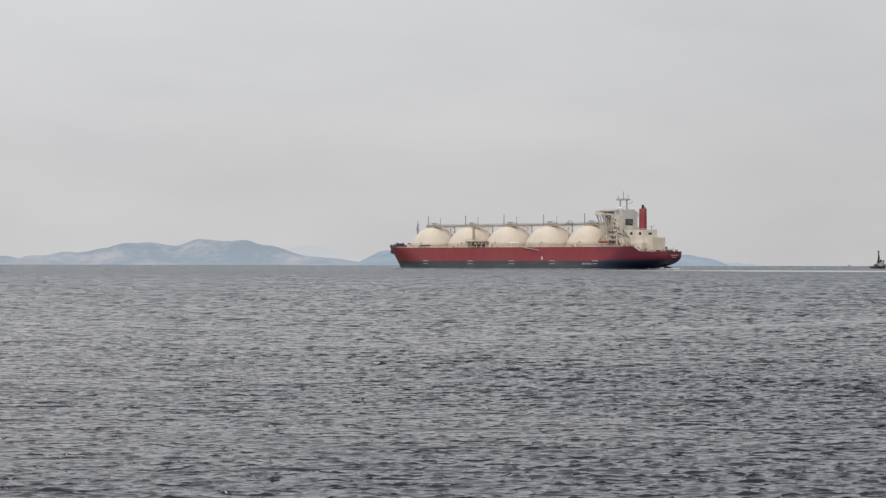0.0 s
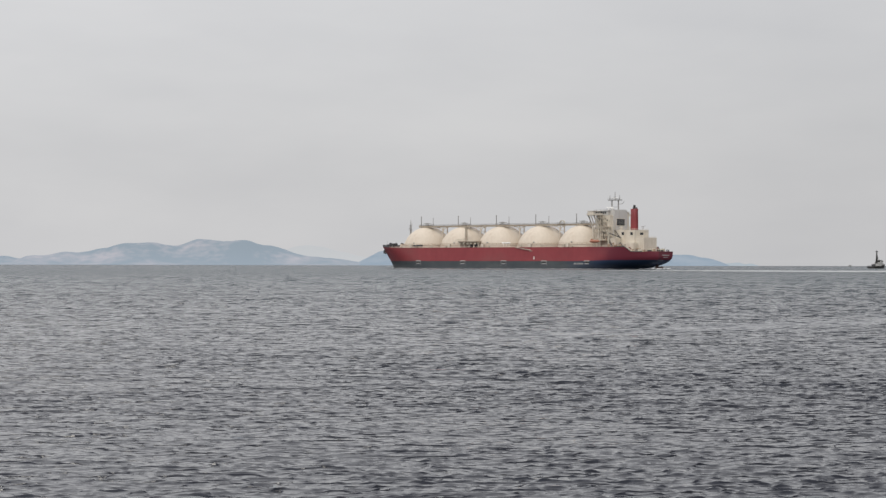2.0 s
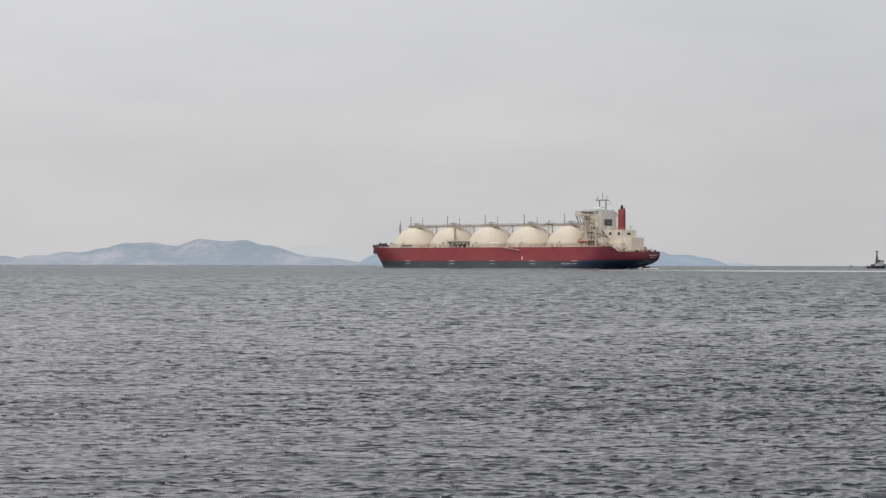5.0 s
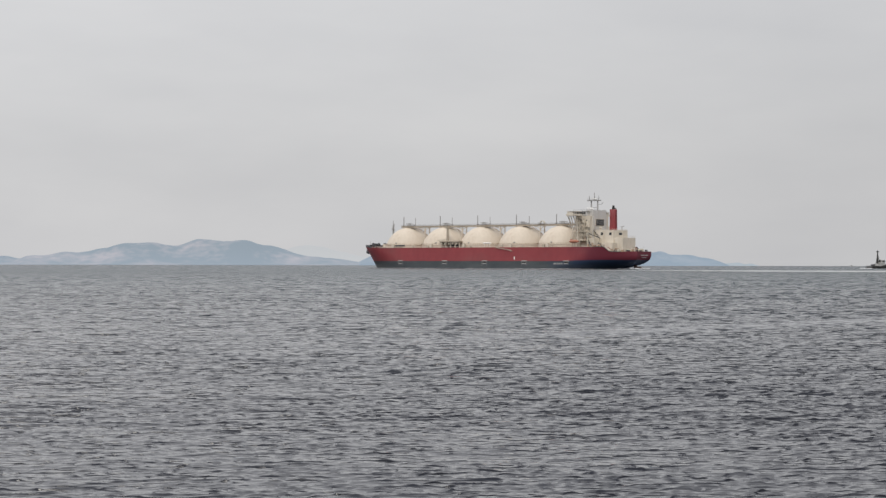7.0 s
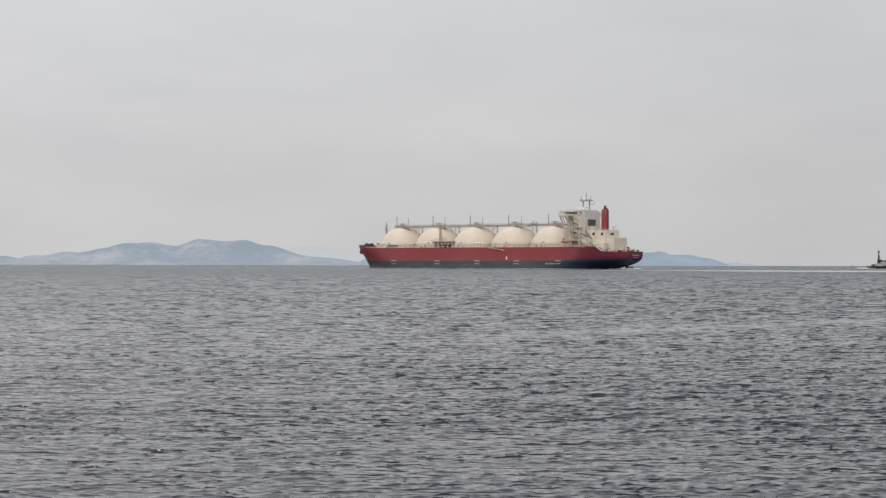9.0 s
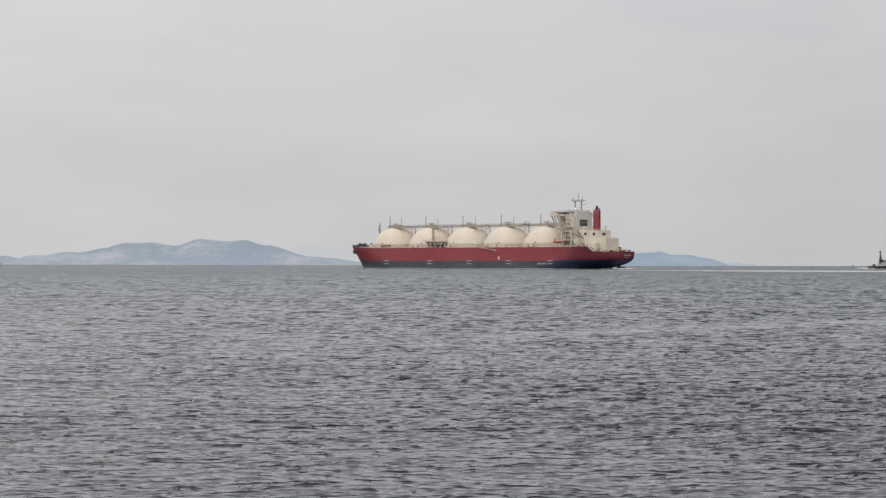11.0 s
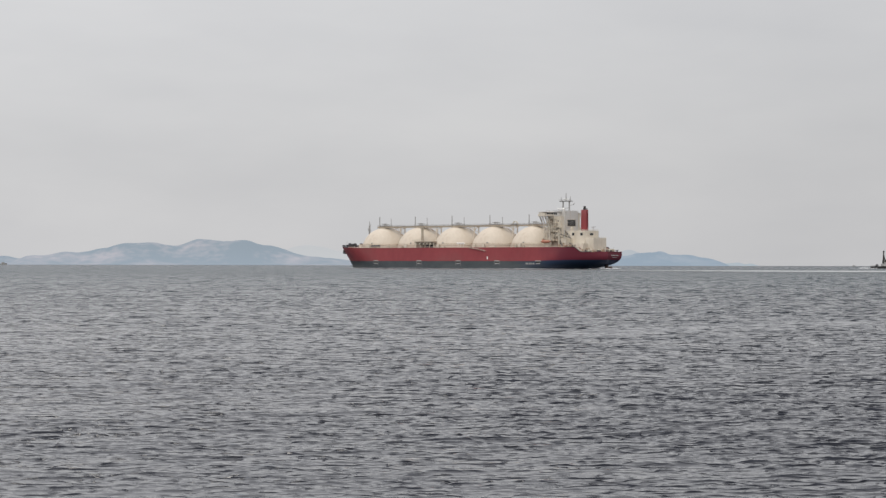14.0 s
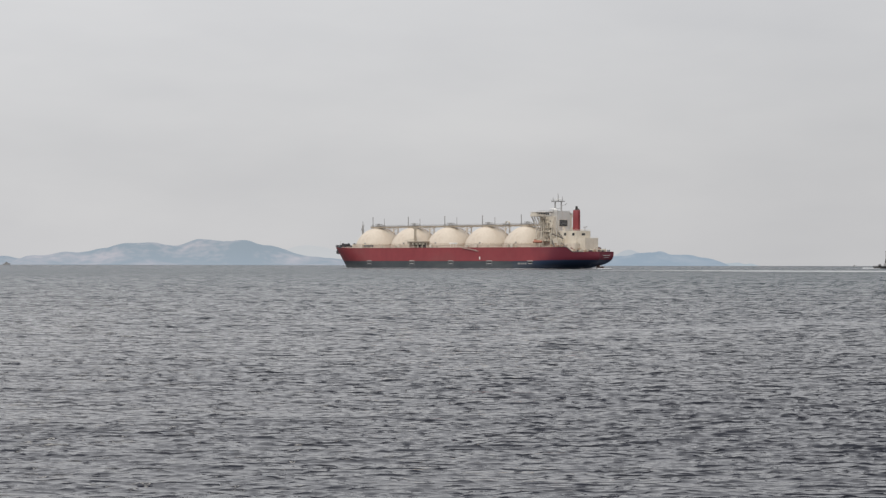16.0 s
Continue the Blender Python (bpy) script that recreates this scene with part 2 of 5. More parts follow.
        live = maths("MULTIPLY", ranged(away, 0.3 * out, out, 0.12, 1.0), ranged(away, 1.6 * out, 5.0 * out, 1.0, 0.3))
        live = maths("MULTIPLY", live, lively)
        chan = N("ShaderNodeSeparateColor")
        L(here.outputs["Color"], chan.inputs[0])
        side = maths("MULTIPLY", maths("SUBTRACT", chan.outputs[2], 0.5), across)
        tip, add = N("ShaderNodeCombineXYZ"), N("ShaderNodeVectorMath")
        L(maths("MULTIPLY", side, live), tip.inputs[0])
        L(maths("MULTIPLY", slope, live), tip.inputs[1])
        add.operation = "ADD"
        L(total, add.inputs[0])
        L(tip.outputs[0], add.inputs[1])
        total = add.outputs[0]
    # far out only the near sides of the waves show over one another
    tip, add = N("ShaderNodeCombineXYZ"), N("ShaderNodeVectorMath")
    L(ranged(away, 700.0, 3000.0, 0.0, -0.035), tip.inputs[1])
    add.operation = "ADD"
    L(total, add.inputs[0])
    L(tip.outputs[0], add.inputs[1])
    unit = N("ShaderNodeVectorMath")
    unit.operation = "NORMALIZE"
    L(add.outputs[0], unit.inputs[0])
    L(unit.outputs[0], p.inputs["Normal"])
    return m


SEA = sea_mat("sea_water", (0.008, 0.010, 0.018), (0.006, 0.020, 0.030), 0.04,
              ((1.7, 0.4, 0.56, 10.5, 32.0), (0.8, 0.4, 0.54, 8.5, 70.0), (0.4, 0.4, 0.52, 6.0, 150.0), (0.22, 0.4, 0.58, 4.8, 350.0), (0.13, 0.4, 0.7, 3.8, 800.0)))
# wake and wash: the smooth water's bright reflection is put into pale colours
WAKE = mat("pale_wake_water", (0.20, 0.215, 0.22), (0.40, 0.41, 0.415), 0.35, 0.02, 0.12, (0.5, 1.0, 1.0))
WASH = mat("pale_wash_water", (0.32, 0.335, 0.34), (0.55, 0.56, 0.565), 0.5, 0.06, 0.4, (0.5, 1.0, 1.0))
FOAM = mat("white_foam", (0.55, 0.57, 0.58), (0.80, 0.81, 0.81), 0.8, 0.5, 2.5, bump=0.4)


# ---------------------------------------------------------------- mesh helpers
def mesh_of(name, bm, material, smooth=False):
    me = bpy.data.meshes.new(name)
    bmesh.ops.recalc_face_normals(bm, faces=bm.faces[:])
    if smooth:
        for f in bm.faces:
            f.smooth = True
    bm.to_mesh(me)
    bm.free()
    for m in (material if isinstance(material, (list, tuple)) else (material,)):
        me.materials.append(m)
    if smooth:
        me.set_sharp_from_angle(angle=radians(38))
    return me


def part(name, bm, material, parent, label="", smooth=False):
    ob = new(name, mesh_of(name, bm, material, smooth))
    ob.parent = parent
    if label:
        ob["label"] = label
    return ob


def again(name, me, parent, m, label=""):
    """One more part on a mesh that is already there, at the pose m in its parent's space."""
    ob = new(name, me)
    ob.parent = parent
    ob.matrix_basis = m
    if label:
        ob["label"] = label
    return ob


def thing(name, m, label, category, group="", kind=""):
    ob = new(name)
    ob.empty_display_size = 0.5
    ob.matrix_basis = m
    return tagged(ob, label, category, group, kind)


def box(bm, x0, x1, y0, y1, z0, z1, bevel=0.0):
    r = bmesh.ops.create_cube(bm, size=1.0)
    vs = r["verts"]
    bmesh.ops.scale(bm, vec=(x1 - x0, y1 - y0, z1 - z0), verts=vs)
    bmesh.ops.translate(bm, vec=((x0 + x1) / 2, (y0 + y1) / 2, (z0 + z1) / 2), verts=vs)
    if bevel:
        es = {e for v in vs for e in v.link_edges}
        bmesh.ops.bevel(bm, geom=list(es), offset=bevel, segments=2, affect="EDGES")
    return vs


def rod(bm, p, q, r0, r1=None, seg=8):
    """A round bar from p to q."""
    p, q = Vector(p), Vector(q)
    d = q - p
    r = bmesh.ops.create_cone(bm, cap_ends=True, segments=seg, radius1=r0, radius2=r0 if r1 is None else r1, depth=d.length)
    m = Matrix.Translation((p + q) / 2) @ d.to_track_quat("Z", "Y").to_matrix().to_4x4()
    bmesh.ops.transform(bm, matrix=m, verts=r["verts"])
    return r["verts"]


def lathe(bm, rings, seg=64, cx=0.0, cy=0.0, cap=True):
    """Turned shape from (radius, height) rings, bottom to top."""
    rows = []
    for r, z in rings:
        rows.append([bm.verts.new((cx + r * math.cos(2 * math.pi * k / seg), cy + r * math.sin(2 * math.pi * k / seg), z)) for k in range(seg)])
    for a, b in zip(rows, rows[1:]):
        for k in range(seg):
            bm.faces.new((a[k], a[(k + 1) % seg], b[(k + 1) % seg], b[k]))
    if cap:
        bm.faces.new(rows[-1])
        bm.faces.new(rows[0][::-1])
    return [v for row in rows for v in row]


def rail(bm, pts, height=1.1, step=2.0, r=0.05):
    """Guard rail along a chain of points: stanchions and two bars."""
    for a, b in zip(pts, pts[1:]):
        a, b = Vector(a), Vector(b)
        n = max(1, int((b - a).length / step))
        for k in range(n + 1):
            p = a.lerp(b, k / n)
            rod(bm, p, p + Vector((0, 0, height)), r, seg=4)
        for h in (height * 0.55, height):
            rod(bm, a + Vector((0, 0, h)), b + Vector((0, 0, h)), r, seg=4)


def sheet(name, co, nu, nv, material, smooth=True):
    """A grid mesh of nv rows of nu points from an array of points."""
    me = bpy.data.meshes.new(name)
    idx = np.arange(nu * nv).reshape(nv, nu)
    quads = np.stack([idx[:-1, :-1], idx[:-1, 1:], idx[1:, 1:], idx[1:, :-1]], -1).reshape(-1, 4)
    me.vertices.add(nu * nv)
    me.vertices.foreach_set("co", np.asarray(co, np.float32).ravel())
    me.loops.add(quads.size)
    me.loops.foreach_set("vertex_index", quads.astype(np.int32).ravel())
    me.polygons.add(len(quads))
    me.polygons.foreach_set("loop_start", np.arange(0, quads.size, 4, dtype=np.int32))
    me.polygons.foreach_set("use_smooth", np.full(len(quads), smooth))
    me.update(calc_edges=True)
    me.validate()
    me.materials.append(material)
    return me


# ---------------------------------------------------------------- the sea
def sea_floor_sheet():
    """The whole bay, out to the horizon on every side, just under the moving waves."""
    n = 61
    g = np.sign(np.linspace(-1, 1, n)) * np.abs(np.linspace(-1, 1, n)) ** 2.2 * 4960
    X, Y = np.meshgrid(g, g)
    Z = np.full_like(X, -0.15)
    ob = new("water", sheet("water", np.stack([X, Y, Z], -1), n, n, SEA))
    return tagged(ob, "grey rippled sea water of a wide bay", "sea", kind="structure")


def wave_rows(end):
    ys, y = [], 29.0
    while y < end:
        ys.append(y)
        if y < 240:
            y += max(0.055, 1.35e-5 * y * y) if y < 130 else 0.228 + (y - 130) * 0.0012
        elif y < 700:
            y += 0.36 + (y - 240) * 0.002
        else:
            y += 1.2 + (y - 700) * 0.05
    return np.array(ys)


def wave_sheet(seed, heading, lengths, steep, end, drift, usual_length, spread, peak, lean):
    """Short wind waves as a rigid sheet: crests across the heading (degrees from -Y), peaked and leaning forward.
    drift centres the sheet on the way it slides."""
    rng = np.random.RandomState(seed)
    ys = wave_rows(end)
    nu = 600
    u = np.linspace(-1, 1, nu)
    X = u[None, :] * (0.224 * ys[:, None] + 3.2) - drift
    Y = np.repeat(ys[:, None], nu, 1)
    dy = np.gradient(ys)[:, None]
    dx = (0.448 * ys[:, None] + 6.4) / nu
    step = np.maximum(dy, 0.6 * dx)
    usual = np.clip(usual_length * (ys[:, None] / 60.0) ** 0.85, usual_length * 0.8, 2.6)
    Z = np.zeros_like(X)
    DX, DY = np.zeros_like(X), np.zeros_like(X)
    power = np.full_like(dy, 1e-9)
    n = 72
    for k in range(n):
        lam = lengths[0] * (lengths[1] / lengths[0]) ** ((k + rng.rand()) / n)
        ang = radians(heading + rng.normal(0, spread[k % 2]))
        kx, ky = math.sin(ang) * 2 * math.pi / lam, -math.cos(ang) * 2 * math.pi / lam
        slope = steep * math.sqrt(2.0 / n) * (0.6 + 0.8 * rng.rand())
        amp = slope * lam / (2 * math.pi)
        # short wavelets by the shore, longer waves out in the open bay
        fade = amp * np.clip(lam / (step * 2.4) - 0.6, 0, 1) * np.exp(-0.5 * (np.log(lam / usual) / 0.9) ** 2)
        ph = kx * X + ky * Y + rng.rand() * 6.283
        c, s = np.cos(ph), np.sin(ph)
        Z += fade * c
        power = power + 0.5 * fade ** 2
        s *= fade * 0.7
        DX -= s * math.sin(ang)
        DY += s * math.cos(ang)
    # few high sharp crests over broad low troughs
    sigma = np.sqrt(power)
    Z = sigma * (np.exp(peak * np.clip(Z / sigma, -3, 2.3)) - math.exp(peak * peak / 2)) / peak
    # gusts: patches of livelier and calmer water
    gust = np.zeros_like(X)
    for k in range(9):
        lam = 5 + 26 * rng.rand()
        ang = rng.rand() * 6.283
        gust += np.cos((math.cos(ang) * X * 0.6 + math.sin(ang) * Y) * 6.283 / lam + rng.rand() * 6.283)
    # waves lower farther out and higher towards the right, by X / Y
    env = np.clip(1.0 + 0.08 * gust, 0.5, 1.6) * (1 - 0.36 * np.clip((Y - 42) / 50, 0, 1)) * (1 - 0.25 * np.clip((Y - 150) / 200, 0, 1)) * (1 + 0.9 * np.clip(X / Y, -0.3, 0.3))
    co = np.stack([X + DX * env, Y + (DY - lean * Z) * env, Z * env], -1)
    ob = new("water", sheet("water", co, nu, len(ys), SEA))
    return tagged(ob, "choppy grey-green wind waves on the bay", "sea", kind="structure")


BAY = sea_floor_sheet()
SEA.node_tree.nodes["drift"].object = BAY
WAVES = [(wave_sheet(3, 4, (0.14, 4.5), 0.225, 4950, 0.8, 0.29, (36, 14), 0.5, 0.4), (0.10, -0.95))]

# the ship's wake: a smooth band of water behind its stern, its bright reflection painted as a pale colour
TH = radians(42.12)
HEAD = Vector((-math.cos(TH), math.sin(TH), 0))      # the way the ship goes
PORT = Vector((-math.sin(TH), -math.cos(TH), 0))
MID = Vector((65.097, 1645.0, 0))                    # amidships at the clip's start
SPEED = 4.0283
SHIP_TURN = 180 - 42.12


def wake():
    """A long streak of settling water that the ship leaves behind it, painted pale for the sky it reflects."""
    rng = np.random.RandomState(5)
    n, w = 120, 9
    rows = []
    for i in range(n):
        t = i / (n - 1)
        x = 88 + 215 * t
        mid = 1150 - 35 * t
        half = (14 + 110 * min(1.0, t * 2.2)) * (0.85 + 0.3 * rng.rand())
        for j in range(w):
            v = 2 * j / (w - 1) - 1
            rows.append((x, mid + half * v, 0.16 + 0.10 * (1 - v * v)))
    ob = new("water", sheet("water", np.array(rows), w, n, WAKE))
    tagged(ob, "smooth pale band of wake on the sea", "wake", kind="structure")


wake()


# ---------------------------------------------------------------- far land
def island(name, x0, x1, y0, y1, bumps, material, label, seed=0.0, rough=5.0):
    """Hills as a sum of rounded rises (x, y, reach along x, reach along y, height), broken up by noise."""
    nx, ny = 220, 34
    X, Y = np.meshgrid(np.linspace(x0, x1, nx), np.linspace(y0, y1, ny))
    Z = np.zeros_like(X)
    for bx, by, rx, ry, h in bumps:
        Z += h * np.exp(-((X - bx) / rx) ** 2 - ((Y - by) / ry) ** 2)
    for i in range(ny):
        for j in range(nx):
            p = Vector((X[i, j] * 0.018, Y[i, j] * 0.018, seed))
            a = noise.fractal(p, 0.9, 2.1, 5)
            Z[i, j] += a * rough * min(1.0, Z[i, j] / 18.0)
    edge = np.minimum(np.minimum(X - x0, x1 - X) / 30.0, np.minimum(Y - y0, y1 - Y) / 20.0)
    Z = Z - 1.2 - 6 * np.clip(1 - edge, 0, 1)
    ob = new(name, sheet(name, np.stack([X, Y, Z], -1), nx, ny, material))
    return tagged(ob, label, "hills", kind="structure")


def far_land():
    # long island with twin summits, then the lower one behind the ship: overlapping rises at even steps along each ridge
    ridge = (12.8, 7.6, 14.3, 4.1, 15.2, 10.1, 14.8, 17.9, 14.3, 22, 22.8, 28.9, 25.4, 30.5, 25.6, 21.6, 33.1, 33.1, 30.6, 28.5, 35.4, 25.3,
             25.5, 19.4, 13.7, 10.9, 9.9, 8.8, 5.8, 3.4)
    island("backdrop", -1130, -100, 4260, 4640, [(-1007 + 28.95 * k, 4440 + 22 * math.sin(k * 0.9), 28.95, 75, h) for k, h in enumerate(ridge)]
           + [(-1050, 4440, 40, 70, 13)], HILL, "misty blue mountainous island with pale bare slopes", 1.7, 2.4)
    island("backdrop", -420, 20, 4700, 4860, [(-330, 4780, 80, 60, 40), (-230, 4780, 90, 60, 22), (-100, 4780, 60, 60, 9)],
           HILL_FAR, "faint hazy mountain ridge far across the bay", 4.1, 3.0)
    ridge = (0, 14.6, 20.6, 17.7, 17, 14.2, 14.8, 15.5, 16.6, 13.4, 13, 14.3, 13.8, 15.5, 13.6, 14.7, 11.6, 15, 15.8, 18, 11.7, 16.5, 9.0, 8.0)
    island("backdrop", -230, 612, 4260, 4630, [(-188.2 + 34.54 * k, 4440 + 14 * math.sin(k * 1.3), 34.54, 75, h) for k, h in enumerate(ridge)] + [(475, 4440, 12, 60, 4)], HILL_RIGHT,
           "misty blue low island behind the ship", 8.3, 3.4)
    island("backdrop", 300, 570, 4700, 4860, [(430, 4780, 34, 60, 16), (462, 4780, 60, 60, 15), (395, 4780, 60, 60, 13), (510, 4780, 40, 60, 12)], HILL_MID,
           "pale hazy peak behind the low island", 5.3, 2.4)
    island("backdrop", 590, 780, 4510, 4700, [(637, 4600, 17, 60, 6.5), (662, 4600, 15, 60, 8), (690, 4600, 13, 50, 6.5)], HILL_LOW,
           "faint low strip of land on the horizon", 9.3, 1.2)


far_land()


# ---------------------------------------------------------------- the gas carrier
# In the ship's space x runs forward from amidships, y to port, z up from the waterline; s counts metres aft of the bow.
RISE = 0.893          # the heights below are laid out on a taller scale and brought down to true height in the end


def sx(s):
    return 145.0 - 1.0097 * s


def smoothstep(a, b, x):
    t = min(1.0, max(0.0, (x - a) / (b - a)))
    return t * t * (3 - 2 * t)


HALF = 22.9


def deck_z(s):
    """Height of the deck edge: a rise at the bow, a step down to the mooring deck aft."""
    return 19.0 + 2.0 * (1 - smoothstep(-4, 34, s)) - 4.3 * smoothstep(266.5, 272.0, s)


def boot_z(s):
    """Height of the edge between the red paint and the dark: a little higher aft."""
    return 6.85 + 1.1 * smoothstep(215, 268, s)


def stem(z):
    return 9.6 - 9.6 * max(0.0, z / 21.0) ** 0.9 + 0.1 * min(0.0, z)


def stern_end(z):
    return 268.6 + 21.0 * (1 - (1 - min(1.0, max(0.0, z) / 14.7)) ** 3.6) + 2.0 * min(0.0, z)


def half_breadth(s, z):
    f = min(1.0, max(0.0, z / 19.0))
    run = 66 - 22 * f
    u = min(1.0, max(0.0, (s - stem(z)) / run))
    b = (1 - (1 - u) ** (2.3 + 0.5 * f)) ** (0.92 - 0.2 * f)
    e = stern_end(z)
    tw = 9.0 * (1 - (1 - min(1.0, max(0.0, z - 0.2) / 14.5)) ** 3.2)
    w = min(1.0, max(0.0, (e - s) / (62 - 26 * f)))
    a = tw + (HALF - tw) * (1 - (1 - w) ** 2.4)
    bilge = 1.0 if z > -4 else 1 - 0.06 * (z + 4) ** 2 / 4
    return min(HALF * b, a) * bilge


def hull_grid(bm, low, high, rows):
    """Both sides of the hull between two height functions of s, joined at the ends by transom faces."""
    sig = [0.0] + [0.5 - 0.5 * math.cos(math.pi * (k / 84)) for k in range(1, 84)] + [1.0]
    port, star = [], []
    for j in range(rows + 1):
        pr, sr = [], []
        for t in sig:
            s0 = t * 289.7
            z = low(s0) + (high(s0) - low(s0)) * j / rows
            s = stem(z) + (stern_end(z) - stem(z)) * t
            h = max(0.02, half_breadth(s, z))
            pr.append(bm.verts.new((sx(s), h, z)))
            sr.append(bm.verts.new((sx(s), -h, z)))
        port.append(pr)
        star.append(sr)
    m = len(sig)
    for j in range(rows):
        for i in range(m - 1):
            bm.faces.new((port[j][i], port[j][i + 1], port[j + 1][i + 1], port[j + 1][i]))
            bm.faces.new((star[j][i + 1], star[j][i], star[j + 1][i], star[j + 1][i + 1]))
        for e in (0, m - 1):
            bm.faces.new((port[j][e], star[j][e], star[j + 1][e], port[j + 1][e]))


def build_hull(ship):
    bm = bmesh.new()
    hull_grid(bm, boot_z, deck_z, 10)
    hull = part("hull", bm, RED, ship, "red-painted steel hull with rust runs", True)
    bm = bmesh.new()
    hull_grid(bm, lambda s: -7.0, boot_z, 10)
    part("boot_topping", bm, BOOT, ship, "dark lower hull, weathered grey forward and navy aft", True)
    # main deck
    bm = bmesh.new()
    sig = [k / 90 for k in range(91)]
    rp, rs = [], []
    for t in sig:
        s = 0.4 + t * 288.7
        z = deck_z(s) - 0.25
        h = max(0.03, half_breadth(s, z) - 0.15)
        rp.append(bm.verts.new((sx(s), h, z)))
        rs.append(bm.verts.new((sx(s), -h, z)))
    for i in range(90):
        bm.faces.new((rp[i], rp[i + 1], rs[i + 1], rs[i]))
    part("deck", bm, DECKPAINT, ship)
    # bulwarks with thickness, bow and stern
    for name, s0, s1, n, hgt in (("bow_bulwark", 0.1, 24, 30, 1.3), ("stern_bulwark", 279, 289.5, 20, 0.4)):
        for side in (1, -1):
            bm = bmesh.new()
            rows = []
            for k in range(n + 1):
                s = s0 + (s1 - s0) * k / n
                z = deck_z(s)
                h = half_breadth(s, z)
                top = hgt * (smoothstep(s1, s1 - 5, s) if name[0] == "b" else smoothstep(s0, s0 + 4, s))
                rows.append([bm.verts.new((sx(s), side * h, z - 0.2)), bm.verts.new((sx(s), side * (h + 0.05), z + top)),
                             bm.verts.new((sx(s), side * max(0.0, h - 0.25), z + top)), bm.verts.new((sx(s), side * max(0.0, h - 0.25), z - 0.2))])
            for a, b in zip(rows, rows[1:]):
                for k in range(4):
                    bm.faces.new((a[k], a[(k + 1) % 4], b[(k + 1) % 4], b[k]))
            part(name, bm, DARK if name[0] == "b" else RED, ship)
    bm = bmesh.new()
    box(bm, sx(289.8), sx(289.4), -8.8, 8.8, 14.4, 15.1)
    part("stern_bulwark", bm, RED, ship)
    # rudder and its horn, half out of the water
    bm = bmesh.new()
    box(bm, sx(287), sx(280), -0.5, 0.5, -4, 2.2, 0.25)
    box(bm, sx(282.5), sx(280.5), -0.8, 0.8, 2.0, 4.2, 0.2)
    part("rudder", bm, RUST, ship, "rusty rudder showing above the water")
    # rail along both deck edges
    for side in (1, -1):
        bm = bmesh.new()
        pts = []
        for s in range(26, 266, 8):
            z = deck_z(s)
            pts.append((sx(s), side * (half_breadth(s, z) - 0.4), z - 0.1))
        rail(bm, pts, 1.1, 2.6, 0.06)
        part("deck_rail", bm, OFFWHITE, ship)
    # rubbing line at the deck edge
    bm = bmesh.new()
    for a in range(30, 258, 6):
        za, zb = deck_z(a), deck_z(a + 6)
        rod(bm, (sx(a), half_breadth(a, za), za - 0.3), (sx(a + 6), half_breadth(a + 6, zb), zb - 0.3), 0.22, seg=6)
    part("fender_strake", bm, RED, ship)
    return hull


